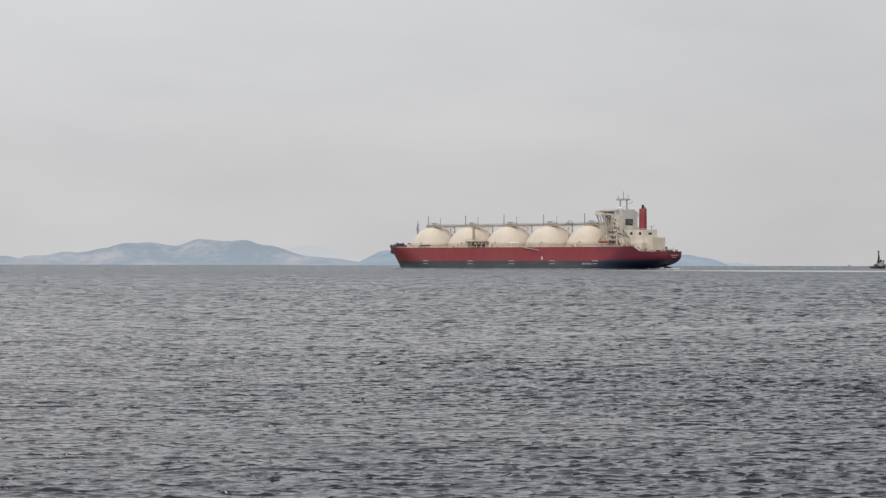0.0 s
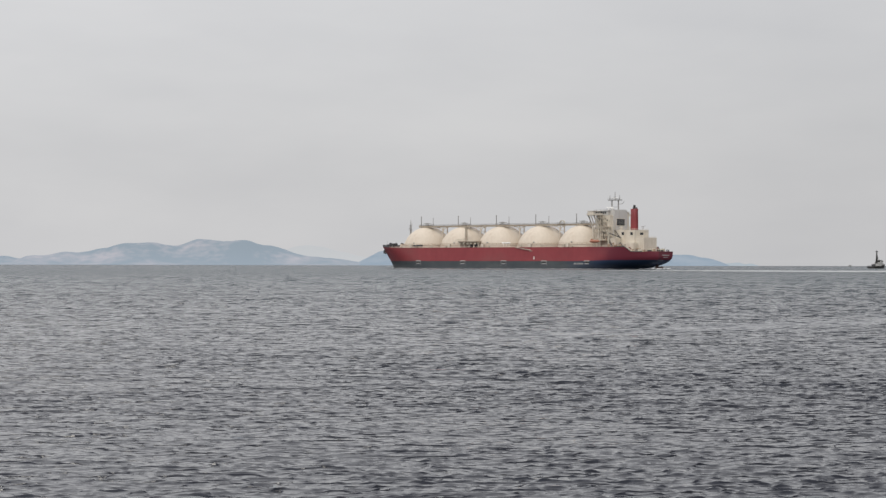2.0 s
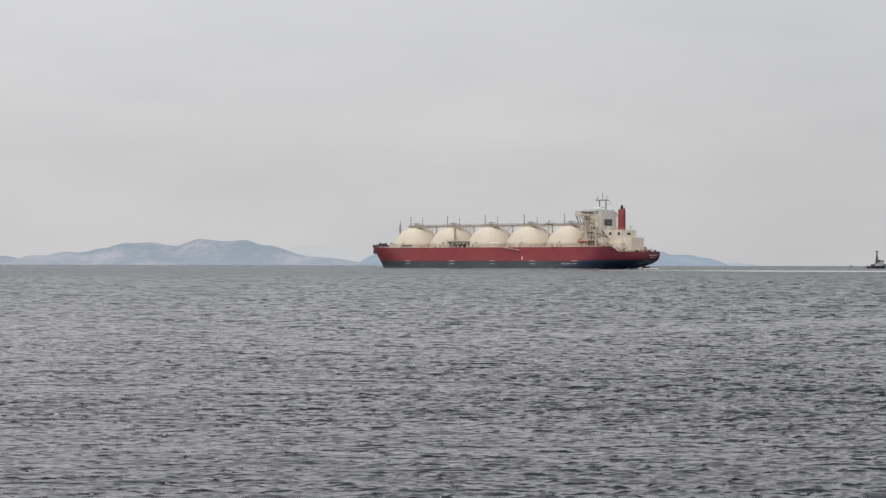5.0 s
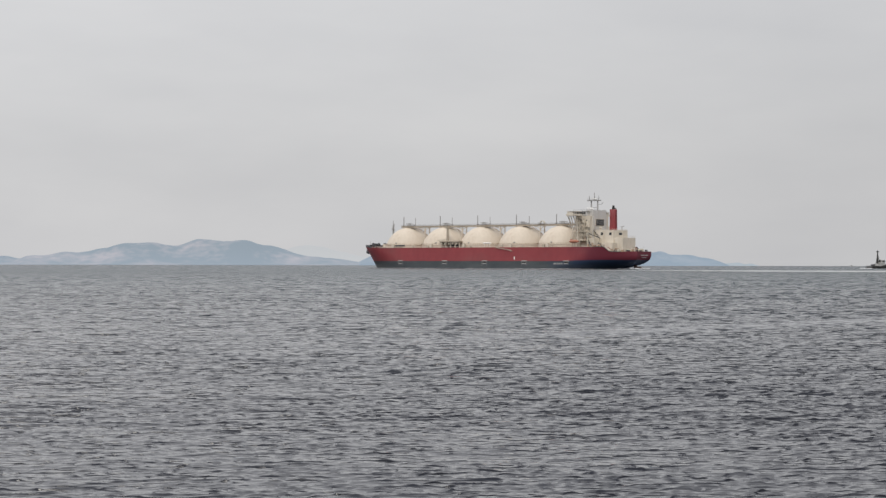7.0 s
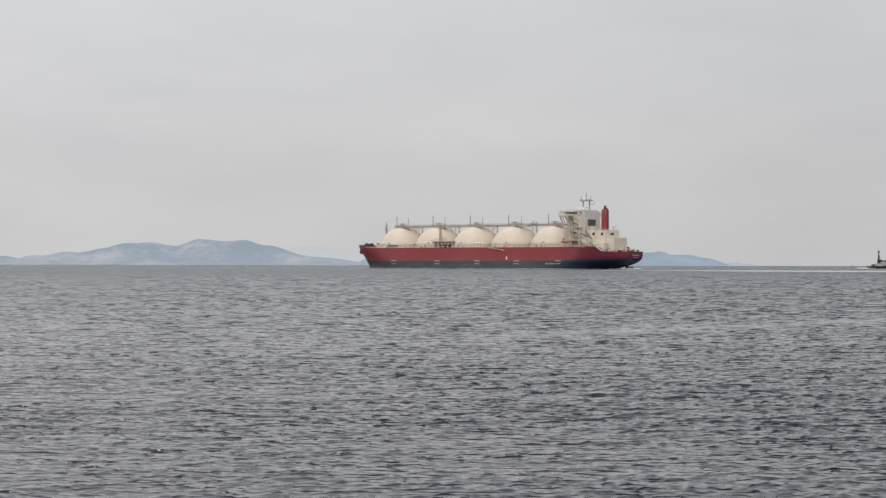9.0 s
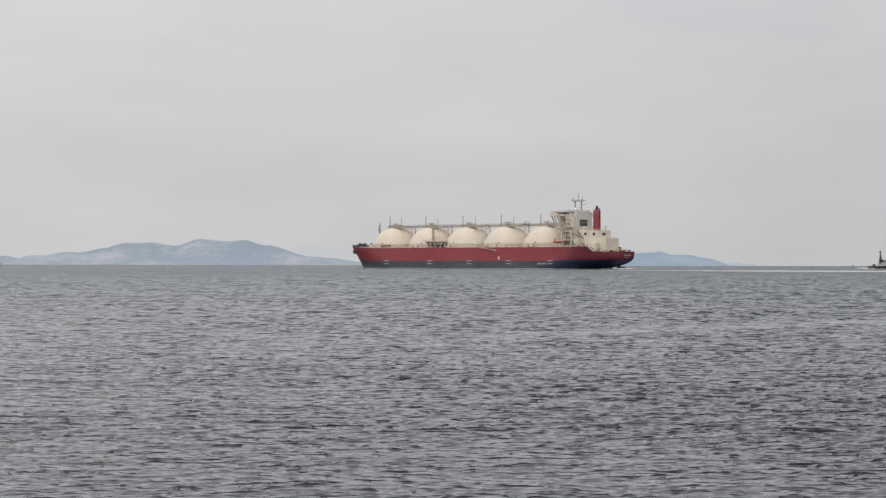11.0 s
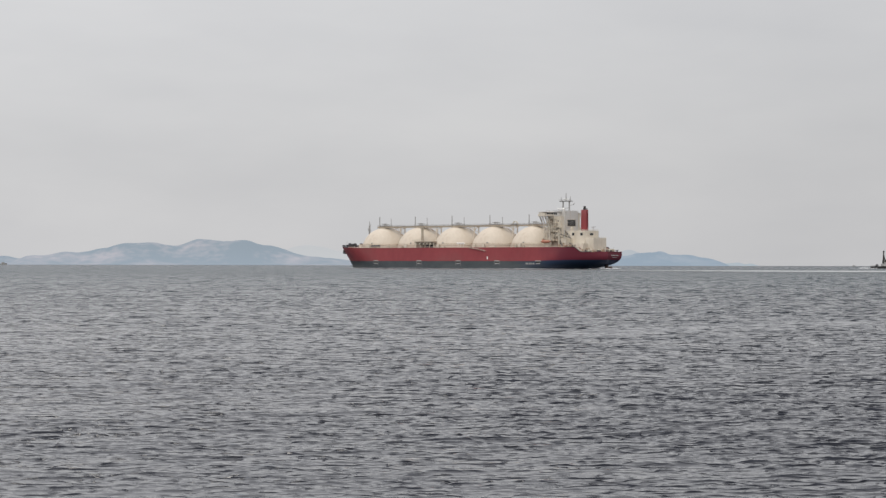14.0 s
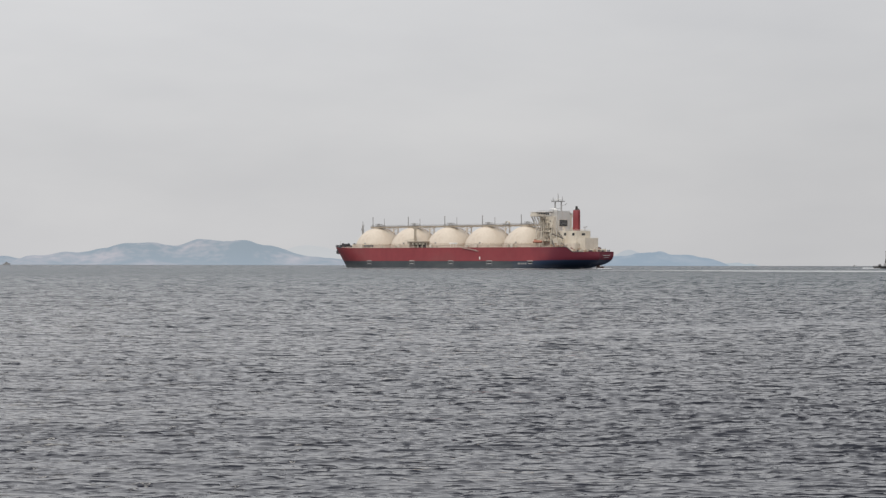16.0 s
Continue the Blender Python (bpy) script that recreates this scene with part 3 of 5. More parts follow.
def hull_marks(hull, ship):
    """Painted marks on the port side: tug push marks, unreadable lettering as bars, draught marks."""
    def plate(bm, s0, s1, z0, z1, proud=0.05):
        n = 3
        rows = []
        for k in range(n + 1):
            s = s0 + (s1 - s0) * k / n
            rows.append([bm.verts.new((sx(s), half_breadth(s, z) + proud, z)) for z in (z0, z1)]
                        + [bm.verts.new((sx(s), half_breadth(s, z) - 0.1, z)) for z in (z1, z0)])
        for a, b in zip(rows, rows[1:]):
            for k in range(4):
                bm.faces.new((a[k], a[(k + 1) % 4], b[(k + 1) % 4], b[k]))
        bm.faces.new(rows[0])
        bm.faces.new(rows[-1][::-1])
    for s in (57.8, 106.6, 149.3, 190.3, 232.2):
        bm = bmesh.new()
        plate(bm, s - 2.6, s + 2.6, 6.6, 7.3)
        plate(bm, s - 2.0, s + 2.0, 4.3, 4.9)
        part("push_mark", bm, FADED, hull, "white painted tug push mark")
        bm = bmesh.new()
        plate(bm, s - 2.75, s - 2.55, 2.6, 6.6)
        part("push_mark_line", bm, MASTGREY, hull)
        bm = bmesh.new()
        plate(bm, s + 2.55, s + 2.75, 2.6, 6.6)
        part("push_mark_line", bm, MASTGREY, hull)
        bm = bmesh.new()
        plate(bm, s - 2.0, s + 2.0, 5.0, 6.5, 0.06)
        part("push_mark_field", bm, SOOT, hull)
    for s0, s1 in ((219.8, 222.4), (223.2, 224.6), (225.1, 226.4), (227.0, 228.6)):
        bm = bmesh.new()
        plate(bm, s0, s1, 3.9, 5.3)
        part("lettering_bar", bm, MASTGREY, hull, "pale unreadable lettering on the hull")
    bm = bmesh.new()
    plate(bm, 179.9, 180.9, 8.2, 10.9)
    part("load_line_mark", bm, WHITE, hull)
    # name and port of registry as bars across the stern
    for y0, y1, z0, z1 in ((-4.6, 4.6, 11.5, 12.2), (-3.0, 3.0, 9.8, 10.3)):
        bm = bmesh.new()
        n = 7 if y1 > 4 else 5
        for k in range(n):
            a = y0 + (y1 - y0) * (k + 0.1) / n
            b = y0 + (y1 - y0) * (k + 0.88) / n
            e = sx(stern_end(z0)) - 0.12
            e2 = sx(stern_end(z1)) - 0.12
            v = [bm.verts.new(c) for c in ((e, a, z0), (e, b, z0), (e2, b, z1), (e2, a, z1), (e + 0.3, a, z0), (e + 0.3, b, z0), (e2 + 0.3, b, z1), (e2 + 0.3, a, z1))]
            for f in ((0, 1, 2, 3), (7, 6, 5, 4), (0, 4, 5, 1), (1, 5, 6, 2), (2, 6, 7, 3), (3, 7, 4, 0)):
                bm.faces.new([v[q] for q in f])
        part("name_bars", bm, FADED, hull, "white name lettering across the stern")
    # anchor in its pocket
    for side in (1, -1):
        bm = bmesh.new()
        h = half_breadth(8, 15.5)
        rod(bm, (sx(8), side * (h + 0.5), 17), (sx(8.3), side * (h + 0.2), 13.4), 0.45, seg=8)
        rod(bm, (sx(6.2), side * (h + 0.1), 14.4), (sx(10.4), side * (h + 0.9), 14.2), 0.6, seg=8)
        rod(bm, (sx(5.6), side * (h - 0.1), 15.9), (sx(6.4), side * (h + 0.2), 14.2), 0.4, seg=8)
        rod(bm, (sx(10.6), side * (h + 1.0), 15.9), (sx(10.4), side * (h + 0.9), 14.2), 0.4, seg=8)
        ring = lathe(bm, [(1.9, -0.5), (2.1, 0.0), (1.6, 0.35)], 16)
        bmesh.ops.transform(bm, matrix=Matrix.Translation((sx(7.6), side * (h - 0.1), 16.6)) @ Matrix.Rotation(radians(-80 * side), 4, "X"), verts=ring)
        part("anchor", bm, DARK, ship, "dark stowed bow anchor")
    # accommodation ladder stowed along the side
    bm = bmesh.new()
    for off in (0.0, 0.5):
        rod(bm, (sx(162), HALF + 0.5 + off * 0.3, 19.0 - off), (sx(177.3), HALF + 0.5 + off * 0.3, 16.7 - off), 0.12, seg=6)
    for k in range(26):
        t = k / 25
        a = Vector((sx(162 + 15.3 * t), HALF + 0.5, 19.0 - 2.3 * t))
        box(bm, a.x - 0.25, a.x + 0.25, a.y - 0.1, a.y + 0.5, a.z - 0.42, a.z - 0.34)
    box(bm, sx(178.9), sx(176.9), HALF + 0.1, HALF + 1.2, 15.7, 16.0)
    part("gangway", bm, OFFWHITE, ship, "pale stowed accommodation ladder on the hull side")


TANK_S = [47.1 + 41.0 * k for k in range(5)]


def tank_meshes():
    out = {}
    R, zc, k = 20.2, 14.1, RISE
    bm = bmesh.new()
    rings = [(20.15, 18.6), (20.15, 21.2), (20.4, 21.3), (20.4, 21.7), (19.95, 21.8)]
    a0 = math.asin((22.0 * k - zc) / R)
    for q in range(26):
        a = a0 + (math.pi / 2 - a0) * q / 26
        rings.append((R * math.cos(a), (zc + R * math.sin(a)) / k))
    rings.append((0.4, (zc + R) / k))
    lathe(bm, rings, 72)
    out["dome"] = mesh_of("dome", bm, CREAM, True)
    # the pipe dome on top: a drum, a platform and its rail
    bm = bmesh.new()
    lathe(bm, [(2.3, 38.4), (2.3, 39.9), (2.0, 40.3), (1.2, 40.6), (0.3, 40.7)], 24)
    box(bm, -4.2, 4.2, -3.4, 3.4, 39.2, 39.4)
    for k in range(3):
        rod(bm, (-2.2 + 2.1 * k, 1.2 - k * 0.9, 40.5), (-2.2 + 2.1 * k, 1.2 - k * 0.9, 42.4), 0.35, seg=8)
    rod(bm, (-3.2, -1.5, 41.6), (3.2, 1.0, 41.9), 0.3, seg=8)
    out["cap"] = mesh_of("pipe_dome", bm, MASTGREY, True)
    bm = bmesh.new()
    rail(bm, [(-4.1, -3.3, 39.4), (4.1, -3.3, 39.4), (4.1, 3.3, 39.4), (-4.1, 3.3, 39.4), (-4.1, -3.3, 39.4)], 1.2, 1.4, 0.07)
    out["cap_rail"] = mesh_of("platform_rail", bm, MASTGREY)
    for name, top, r in (("vent_a", 48.7, 0.42), ("vent_b", 47.1, 0.26)):
        bm = bmesh.new()
        rod(bm, (0, 0, 36.2), (0, 0, top - 0.8), r, r * 0.75, 10)
        rod(bm, (0, 0, top - 0.9), (0, 0, top), r * 1.25, r * 0.6, 10)
        rod(bm, (0, 0, 42.0), (-1.6, 0, 38.2), 0.12, seg=5)
        rod(bm, (0, 0, 42.0), (1.0, 1.3, 38.2), 0.12, seg=5)
        out[name] = mesh_of("vent_mast", bm, MASTGREY, True)
    # stair added over the after side of the cover, from the crown down to the deck, brown for the shade along its limb
    bm = bmesh.new()
    prev = None
    for k in range(31):
        a, az = radians(86 - 68 * k / 30), radians(196 + 14 * k / 30)
        rr = R + 0.45
        p = Vector((rr * math.cos(a) * math.cos(az), rr * math.cos(a) * math.sin(az), (zc + rr * math.sin(a)) / RISE))
        if prev:
            for d in (-0.55, 0.55):
                o = Vector((-math.sin(az) * d, math.cos(az) * d, 0))
                rod(bm, prev + o, p + o, 0.16, seg=5)
                rod(bm, prev + o + Vector((0, 0, 1.0)), p + o + Vector((0, 0, 1.0)), 0.06, seg=4)
            o = Vector((-math.sin(az) * 0.55, math.cos(az) * 0.55, 0))
            rod(bm, p - o, p + o, 0.12, seg=4)
            rod(bm, p + o, p + o + Vector((0, 0, 1.0)), 0.05, seg=4)
        prev = p
    out["stair"] = mesh_of("stair", bm, RUSTY)
    # guard rail along the gallery round the foot of the cover
    bm = bmesh.new()
    ring = [(20.75 * math.cos(2 * math.pi * k / 40), 20.75 * math.sin(2 * math.pi * k / 40), 21.7) for k in range(41)]
    rail(bm, ring, 1.1, 3.0, 0.09)
    out["ring_rail"] = mesh_of("gallery_rail", bm, RUSTY)
    # boxes and lockers at the foot of the cover
    bm = bmesh.new()
    box(bm, -1.3, 1.3, 20.6, 22.0, 19.0, 22.2, 0.1)
    out["locker"] = mesh_of("locker", bm, OFFWHITE)
    bm = bmesh.new()
    box(bm, -0.7, 0.7, -0.3, 0.12, -0.7, 0.7, 0.04)
    out["hatch"] = mesh_of("hatch", bm, MASTGREY)
    return out


def build_tanks(ship):
    ms = tank_meshes()
    for i, s in enumerate(TANK_S):
        tank = again("cargo_tank", ms["dome"], ship, pose(sx(s), 0, 0), "cream spherical gas tank cover")
        again("pipe_dome", ms["cap"], tank, pose(0, 0, 0), "weathered piping platform on the crown")
        again("platform_rail", ms["cap_rail"], tank, pose(0, 0, 0))
        again("vent_mast", ms["vent_a"], tank, pose(6.7, 0, 0))
        again("vent_mast", ms["vent_b"], tank, pose(-6.7, 0, 0))
        again("stair", ms["stair"], tank, pose(0, 0, 0))
        again("gallery_rail", ms["ring_rail"], tank, pose(0, 0, 0))
        again("locker", ms["locker"], tank, pose(-3.0 + 2.4 * (i % 3), 0, 0, 0, 0, (-6, 4, -3, 5, 2)[i]))
        for az, zz in ((97, 23.2),):
            az += (0, 9, -6, 12, 3)[i]
            r = 19.25
            again("hatch", ms["hatch"], tank, pose(r * math.cos(radians(az)), r * math.sin(radians(az)), zz, -14, 0, az - 90))


def build_catwalk(ship):
    """Pipe bridge over the crowns of the tanks, with trestles down to the deck in the gaps."""
    bm = bmesh.new()
    s0, s1 = 41.5, 236.0
    for y, r, z in ((1.7, 0.42, 39.0), (0.6, 0.30, 38.8), (-0.8, 0.42, 39.0)):
        rod(bm, (sx(s0), y, z), (sx(s1), y, z), r, seg=10)
    part("cargo_pipe", bm, PIPE, ship, "weathered cargo pipes over the tank crowns", True)
    bm = bmesh.new()
    box(bm, sx(s1), sx(s0), 2.2, 4.2, 38.0, 39.5, 0.1)
    box(bm, sx(s1), sx(s0), 2.0, 4.4, 39.5, 39.62)
    part("walkway", bm, TRUNK, ship, "weathered brown walkway trunk over the tank crowns")
    for y in (2.3, 4.1):
        bm = bmesh.new()
        rail(bm, [(sx(s0), y, 39.5), (sx(s1), y, 39.5)], 1.1, 3.0, 0.06)
        part("walkway_rail", bm, MASTGREY, ship)
    gaps = [s + 20.6 for s in TANK_S[:4]] + [TANK_S[4] + 21.4]
    for s in gaps:
        bm = bmesh.new()
        for y in (-2.0, 3.2):
            rod(bm, (sx(s), y * 1.4, 19.0), (sx(s), y, 38.2), 0.5, 0.42, 8)
        for z in (24, 29, 34):
            rod(bm, (sx(s), -2.4, z), (sx(s), 3.8, z), 0.2, seg=6)
        rod(bm, (sx(s), -2.4, 24), (sx(s), 3.6, 29), 0.14, seg=6)
        rod(bm, (sx(s), 3.6, 29), (sx(s), -2.2, 34), 0.14, seg=6)
        trestle = part("trestle", bm, CREAM, ship)
        # bowed knees that carry the trunk on both sides of the post
        for d in (-1, 1):
            bm = bmesh.new()
            prev = None
            for q in range(7):
                a = radians(90 * q / 6)
                p = Vector((sx(s) + d * 6.0 * (1 - math.cos(a)), 3.2, 33.6 + 4.3 * math.sin(a)))
                if prev:
                    rod(bm, prev, p, 0.34, seg=8)
                prev = p
            part("knee", bm, CREAM, trestle)


def build_pipe_loop(ship):
    """A bowed expansion loop of pipe over the walkway, with its platform, abaft the fourth tank."""
    bm = bmesh.new()
    for y in (2.6, 3.8):
        prev = None
        for q in range(9):
            a = radians(180 * q / 8)
            p = Vector((sx(192.8) + 2.3 * math.cos(a), y, 39.6 + 3.0 * math.sin(a) ** 0.8))
            if prev:
                rod(bm, prev, p, 0.28, seg=8)
            prev = p
    loop = part("pipe_loop", bm, PIPE, ship, "weathered bowed pipe loop on the walkway", True)
    bm = bmesh.new()
    box(bm, sx(196.2), sx(189.4), 1.6, 5.0, 39.66, 39.85)
    rail(bm, [(sx(196.2), 4.9, 39.85), (sx(189.4), 4.9, 39.85)], 1.1, 1.3, 0.07)
    part("loop_platform", bm, MASTGREY, loop)


def build_foredeck(ship):
    # foremast
    bm = bmesh.new()
    rod(bm, (sx(28.4), 0, 20), (sx(28.4), 0, 40.5), 1.0, 0.7, 10)
    rod(bm, (sx(28.4), 0, 40.5), (sx(28.4), 0, 45.0), 0.35, 0.2, 8)
    box(bm, sx(29.6), sx(27.2), -1.5, 1.5, 36.2, 36.4)
    box(bm, sx(29.1), sx(27.7), -0.9, 0.9, 40.2, 40.4)
    rod(bm, (sx(27.6), 0.8, 36.4), (sx(27.6), 0.8, 38.2), 0.25, seg=6)
    rod(bm, (sx(28.9), -0.8, 40.4), (sx(28.9), -0.8, 42.0), 0.2, seg=6)
    rod(bm, (sx(29.3), 0.3, 20), (sx(29.3), 0.3, 40), 0.12, seg=5)
    part("foremast", bm, MASTGREY, ship, "grey foremast with light platforms", True)
    # windlasses
    for y in (7, -7):
        bm = bmesh.new()
        rod(bm, (sx(15), y - 3.2, 22.3), (sx(15), y + 3.2, 22.3), 1.2, seg=16)
        rod(bm, (sx(15), y - 3.6, 22.3), (sx(15), y - 3.2, 22.3), 1.7, seg=16)
        rod(bm, (sx(15), y + 3.2, 22.3), (sx(15), y + 3.6, 22.3), 1.7, seg=16)
        box(bm, sx(17.5), sx(12.8), y - 2.2, y + 2.2, 20.3, 21.6, 0.15)
        box(bm, sx(18.6), sx(16.8), y - 1.2, y + 1.4, 20.3, 23.0, 0.15)
        part("windlass", bm, DARK, ship, "dark mooring windlass on the foredeck")
    for s, y in ((5, 3), (5, -3), (10, 8.5), (10, -8.5), (21, 14), (21, -14)):
        bm = bmesh.new()
        for d in (-0.7, 0.7):
            lathe(bm, [(0.42, 19.6), (0.42, 22.0), (0.6, 22.1), (0.6, 22.4)], 10, sx(s + d), y)
        part("bollard", bm, DARK, ship)
    bm = bmesh.new()
    box(bm, sx(26.2), sx(21.5), -6, 6, 19.4, 22.8, 0.2)
    part("bosun_store", bm, OFFWHITE, ship)
    bm = bmesh.new()
    rod(bm, (sx(1.5), 0, 21.0), (sx(1.5), 0, 26.0), 0.12, 0.08, 6)
    part("jackstaff", bm, MASTGREY, ship)


def build_manifold(ship):
    """Cargo manifold platforms between the second and third tanks, and the hose crane."""
    for side in (1, -1):
        bm = bmesh.new()
        box(bm, sx(121), sx(100), side * 16.5 - 5.0, side * 16.5 + 5.0, 23.9, 24.9, 0.06)
        for q in (100.6, 107.3, 114.0, 120.4):
            box(bm, sx(q + 0.25), sx(q - 0.25), side * 16.5 - 4.8, side * 16.5 + 4.8, 23.3, 23.9)
        manifold = part("manifold", bm, TRUNK, ship, "weathered cargo manifold platform on posts")
        for s in (100.6, 105.6, 110.6, 115.6, 120.4):
            for y in (13.0, 20.0):
                bm = bmesh.new()
                rod(bm, (sx(s), side * y, 19), (sx(s), side * y, 23.9), 0.38, seg=8)
                part("manifold_post", bm, OFFWHITE, manifold)
        bm = bmesh.new()
        for k in range(5):
            s = 102 + 4.0 * k
            rod(bm, (sx(s), side * 11, 22.6), (sx(s), side * 21, 22.6), 0.55, seg=10)
            rod(bm, (sx(s), side * 20.4, 22.6), (sx(s), side * 21.4, 22.6), 0.85, seg=10)
        part("manifold_pipe", bm, PIPE, manifold)
        # dark block with studs, added to darken the recess under the platform
        bm = bmesh.new()
        box(bm, sx(119.4), sx(103.0), side * 14.6 - 1.2, side * 14.6 + 1.2, 18.9, 22.0, 0.12)
        for k in range(4):
            rod(bm, (sx(105.0 + 4.0 * k), side * 14.6, 21.8), (sx(105.0 + 4.0 * k), side * 14.6, 23.4), 0.5, seg=8)
        part("valve_block", bm, DARK, manifold, "dark block standing in for the shaded recess under the platform")
        bm = bmesh.new()
        rail(bm, [(sx(121), side * 20.6, 24.7), (sx(100), side * 20.6, 24.7)], 1.1, 1.8, 0.07)
        part("manifold_rail", bm, OFFWHITE, manifold)
    bm = bmesh.new()
    rod(bm, (sx(105.5), 17.5, 19), (sx(105.5), 17.5, 37.2), 1.25, 1.05, 12)
    box(bm, sx(107.2), sx(103.8), 16.3, 18.7, 36.6, 38.6, 0.2)
    crane = part("hose_crane", bm, TRUNK, ship, "weathered brown hose crane post", True)
    bm = bmesh.new()
    rod(bm, (sx(105.5), 17.7, 26.6), (sx(95.5), 19.5, 25.6), 0.32, 0.22, 8)
    rod(bm, (sx(105.5), 17.7, 27.5), (sx(95.5), 19.5, 25.8), 0.13, seg=6)
    for k in range(6):
        a = k / 6
        rod(bm, (sx(105.5 - 10 * a), 17.7 + 1.8 * a, 26.6 - 1.0 * a), (sx(104.7 - 10 * a), 17.7 + 1.8 * a, 27.4 - 1.6 * a), 0.1, seg=5)
    part("crane_jib", bm, PIPE, crane)
    # dark stores at the foot of the first cover, and deck gear along the side
    bm = bmesh.new()
    box(bm, sx(61.0), sx(51.0), 20.7, 22.0, 20.4, 21.7, 0.1)
    for q in (51.6, 56, 60.4):
        rod(bm, (sx(q), 21.3, 19.0), (sx(q), 21.3, 20.6), 0.15, seg=6)
    part("pipe_rack", bm, DARK, ship)
    for q, w, h in ((71.0, 2.0, 2.2), (86.5, 1.4, 1.6), (126.5, 2.2, 2.4), (133.0, 1.0, 1.5), (165.5, 1.6, 2.4), (187.0, 2.2, 1.8), (208.5, 1.8, 2.4), (217.0, 1.2, 1.7)):
        bm = bmesh.new()
        box(bm, sx(q + w / 2), sx(q - w / 2), 20.4, 21.9, 18.9, 19.0 + h, 0.08)
        part("deck_locker", bm, PIPE, ship)
    # store boats and liferaft canisters on the side deck
    bm = bmesh.new()
    rod(bm, (sx(146.2), 20.8, 22.9), (sx(154.6), 20.8, 22.9), 0.55, 0.55, 10)
    for s in (147.5, 150.4, 153.3):
        rod(bm, (sx(s), 20.8, 19), (sx(s), 20.8, 22.6), 0.16, seg=6)
    part("liferaft", bm, WHITE, ship, "pale canisters on a deck cradle")


def build_accommodation(ship):
    x0, x1 = sx(246.6), sx(232.8)
    bm = bmesh.new()
    box(bm, x0, x1, -11.8, 11.8, 18.8, 46.2, 0.15)
    acc = part("accommodation", bm, OFFWHITE, ship, "tall off-white accommodation block")
    # aft tower, wall with one large dark opening
    bm = bmesh.new()
    box(bm, sx(247.8), sx(240.5), -7.6, 8.6, 20.0, 51.0, 0.15)
    part("aft_tower", bm, HOUSE, acc)
    bm = bmesh.new()
    box(bm, sx(248.0), sx(247.7), -4.5, 6.4, 37.2, 43.6, 0.05)
    part("opening_frame", bm, OFFWHITE, acc)
    bm = bmesh.new()
    box(bm, sx(248.14), sx(247.9), -4.0, 5.9, 37.7, 43.1)
    part("dark_opening", bm, GLASS, acc, "large dark louvred opening")
    bm = bmesh.new()
    for k in range(6):
        box(bm, sx(248.3), sx(248.1), -4.0, 5.9, 38.7 + 0.65 * k, 38.85 + 0.65 * k)
    part("louvre", bm, MASTGREY, acc)
    # side decks with open rails, port and starboard: each of another length
    for side in (1, -1):
        for k, z in enumerate((24.5, 28.4, 32.3, 36.2, 40.1, 44.0)):
            bm = bmesh.new()
            out_y = (15.6, 14.6, 15.2, 14.2, 14.4, 15.8)[k]
            ya, yb = (11.8, out_y) if side > 0 else (-out_y, -11.8)
            fore, aft = (234.2, 237.0, 234.6, 238.4, 235.4, 233.4)[k], (247.6, 247.6, 245.0, 247.6, 243.6, 240.5)[k]
            box(bm, sx(aft), sx(fore), ya, yb, z, z + 0.22)
            yo = side * (out_y - 0.2)
            for s in (aft - 0.4, (aft + fore) / 2 + 1.0, fore + 0.5):
                rod(bm, (sx(s), side * 11.9, z - 1.6), (sx(s), yo, z), 0.13, seg=6)
            gal = part("gallery", bm, OFFWHITE, acc)
            bm = bmesh.new()
            rail(bm, [(sx(aft), yo, z + 0.2), (sx(fore), yo, z + 0.2)], 1.1, 1.3, 0.08)
            part("gallery_rail", bm, OFFWHITE, gal)
            bm = bmesh.new()
            if k < 5:
                a = (sx(237.5 + (k % 2) * 6), side * 13.0, z + 0.3)
                b = (sx(242.5 - (k % 2) * 4), side * 13.0, z + 3.9)
                for d in (-0.5, 0.5):
                    rod(bm, (a[0], a[1] + d, a[2]), (b[0], b[1] + d, b[2]), 0.16, seg=5)
                for q in range(9):
                    t = q / 8
                    box(bm, a[0] + (b[0] - a[0]) * t - 0.25, a[0] + (b[0] - a[0]) * t + 0.25, a[1] - 0.5, a[1] + 0.5,
                        a[2] + (b[2] - a[2]) * t - 0.05, a[2] + (b[2] - a[2]) * t + 0.03)
                part("outside_stair", bm, PIPE, gal)
            else:
                bm.free()
    # cabin windows
    bm = bmesh.new()
    box(bm, -0.5, 0.5, -0.08, 0.08, -0.55, 0.55, 0.05)
    win = mesh_of("window", bm, GLASS)
    for k, z in enumerate((22.2, 26.4, 30.3, 34.2, 38.1, 42.0)):
        for s in ((236.2, 245.6), (240.8,), (238.0, 243.4))[k % 3]:
            for side in (1, -1):
                again("window", win, acc, pose(sx(s), side * 11.85, z))
        for y in (-8.4, -5.6, -2.8, 0, 2.8, 5.6, 8.4):
            again("window", win, acc, pose(x1 + 0.05, y, z, 0, 0, 90))
    # vent trunks, lockers and lamp posts on the port face
    for q, z0, z1, d, w in ((239.6, 24.8, 31.5, 1.4, 1.5), (243.9, 28.8, 34.0, 1.1, 1.2), (236.0, 32.5, 35.4, 1.6, 1.8), (241.4, 36.5, 43.0, 1.0, 1.1), (237.6, 40.4, 42.6, 1.5, 1.3), (245.4, 36.4, 39.0, 1.3, 1.6)):
        bm = bmesh.new()
        box(bm, sx(q + w / 2), sx(q - w / 2), 11.7, 12.2 + d, z0, z1, 0.08)
        part("vent_trunk", bm, PIPE if q < 239 else OFFWHITE, acc)
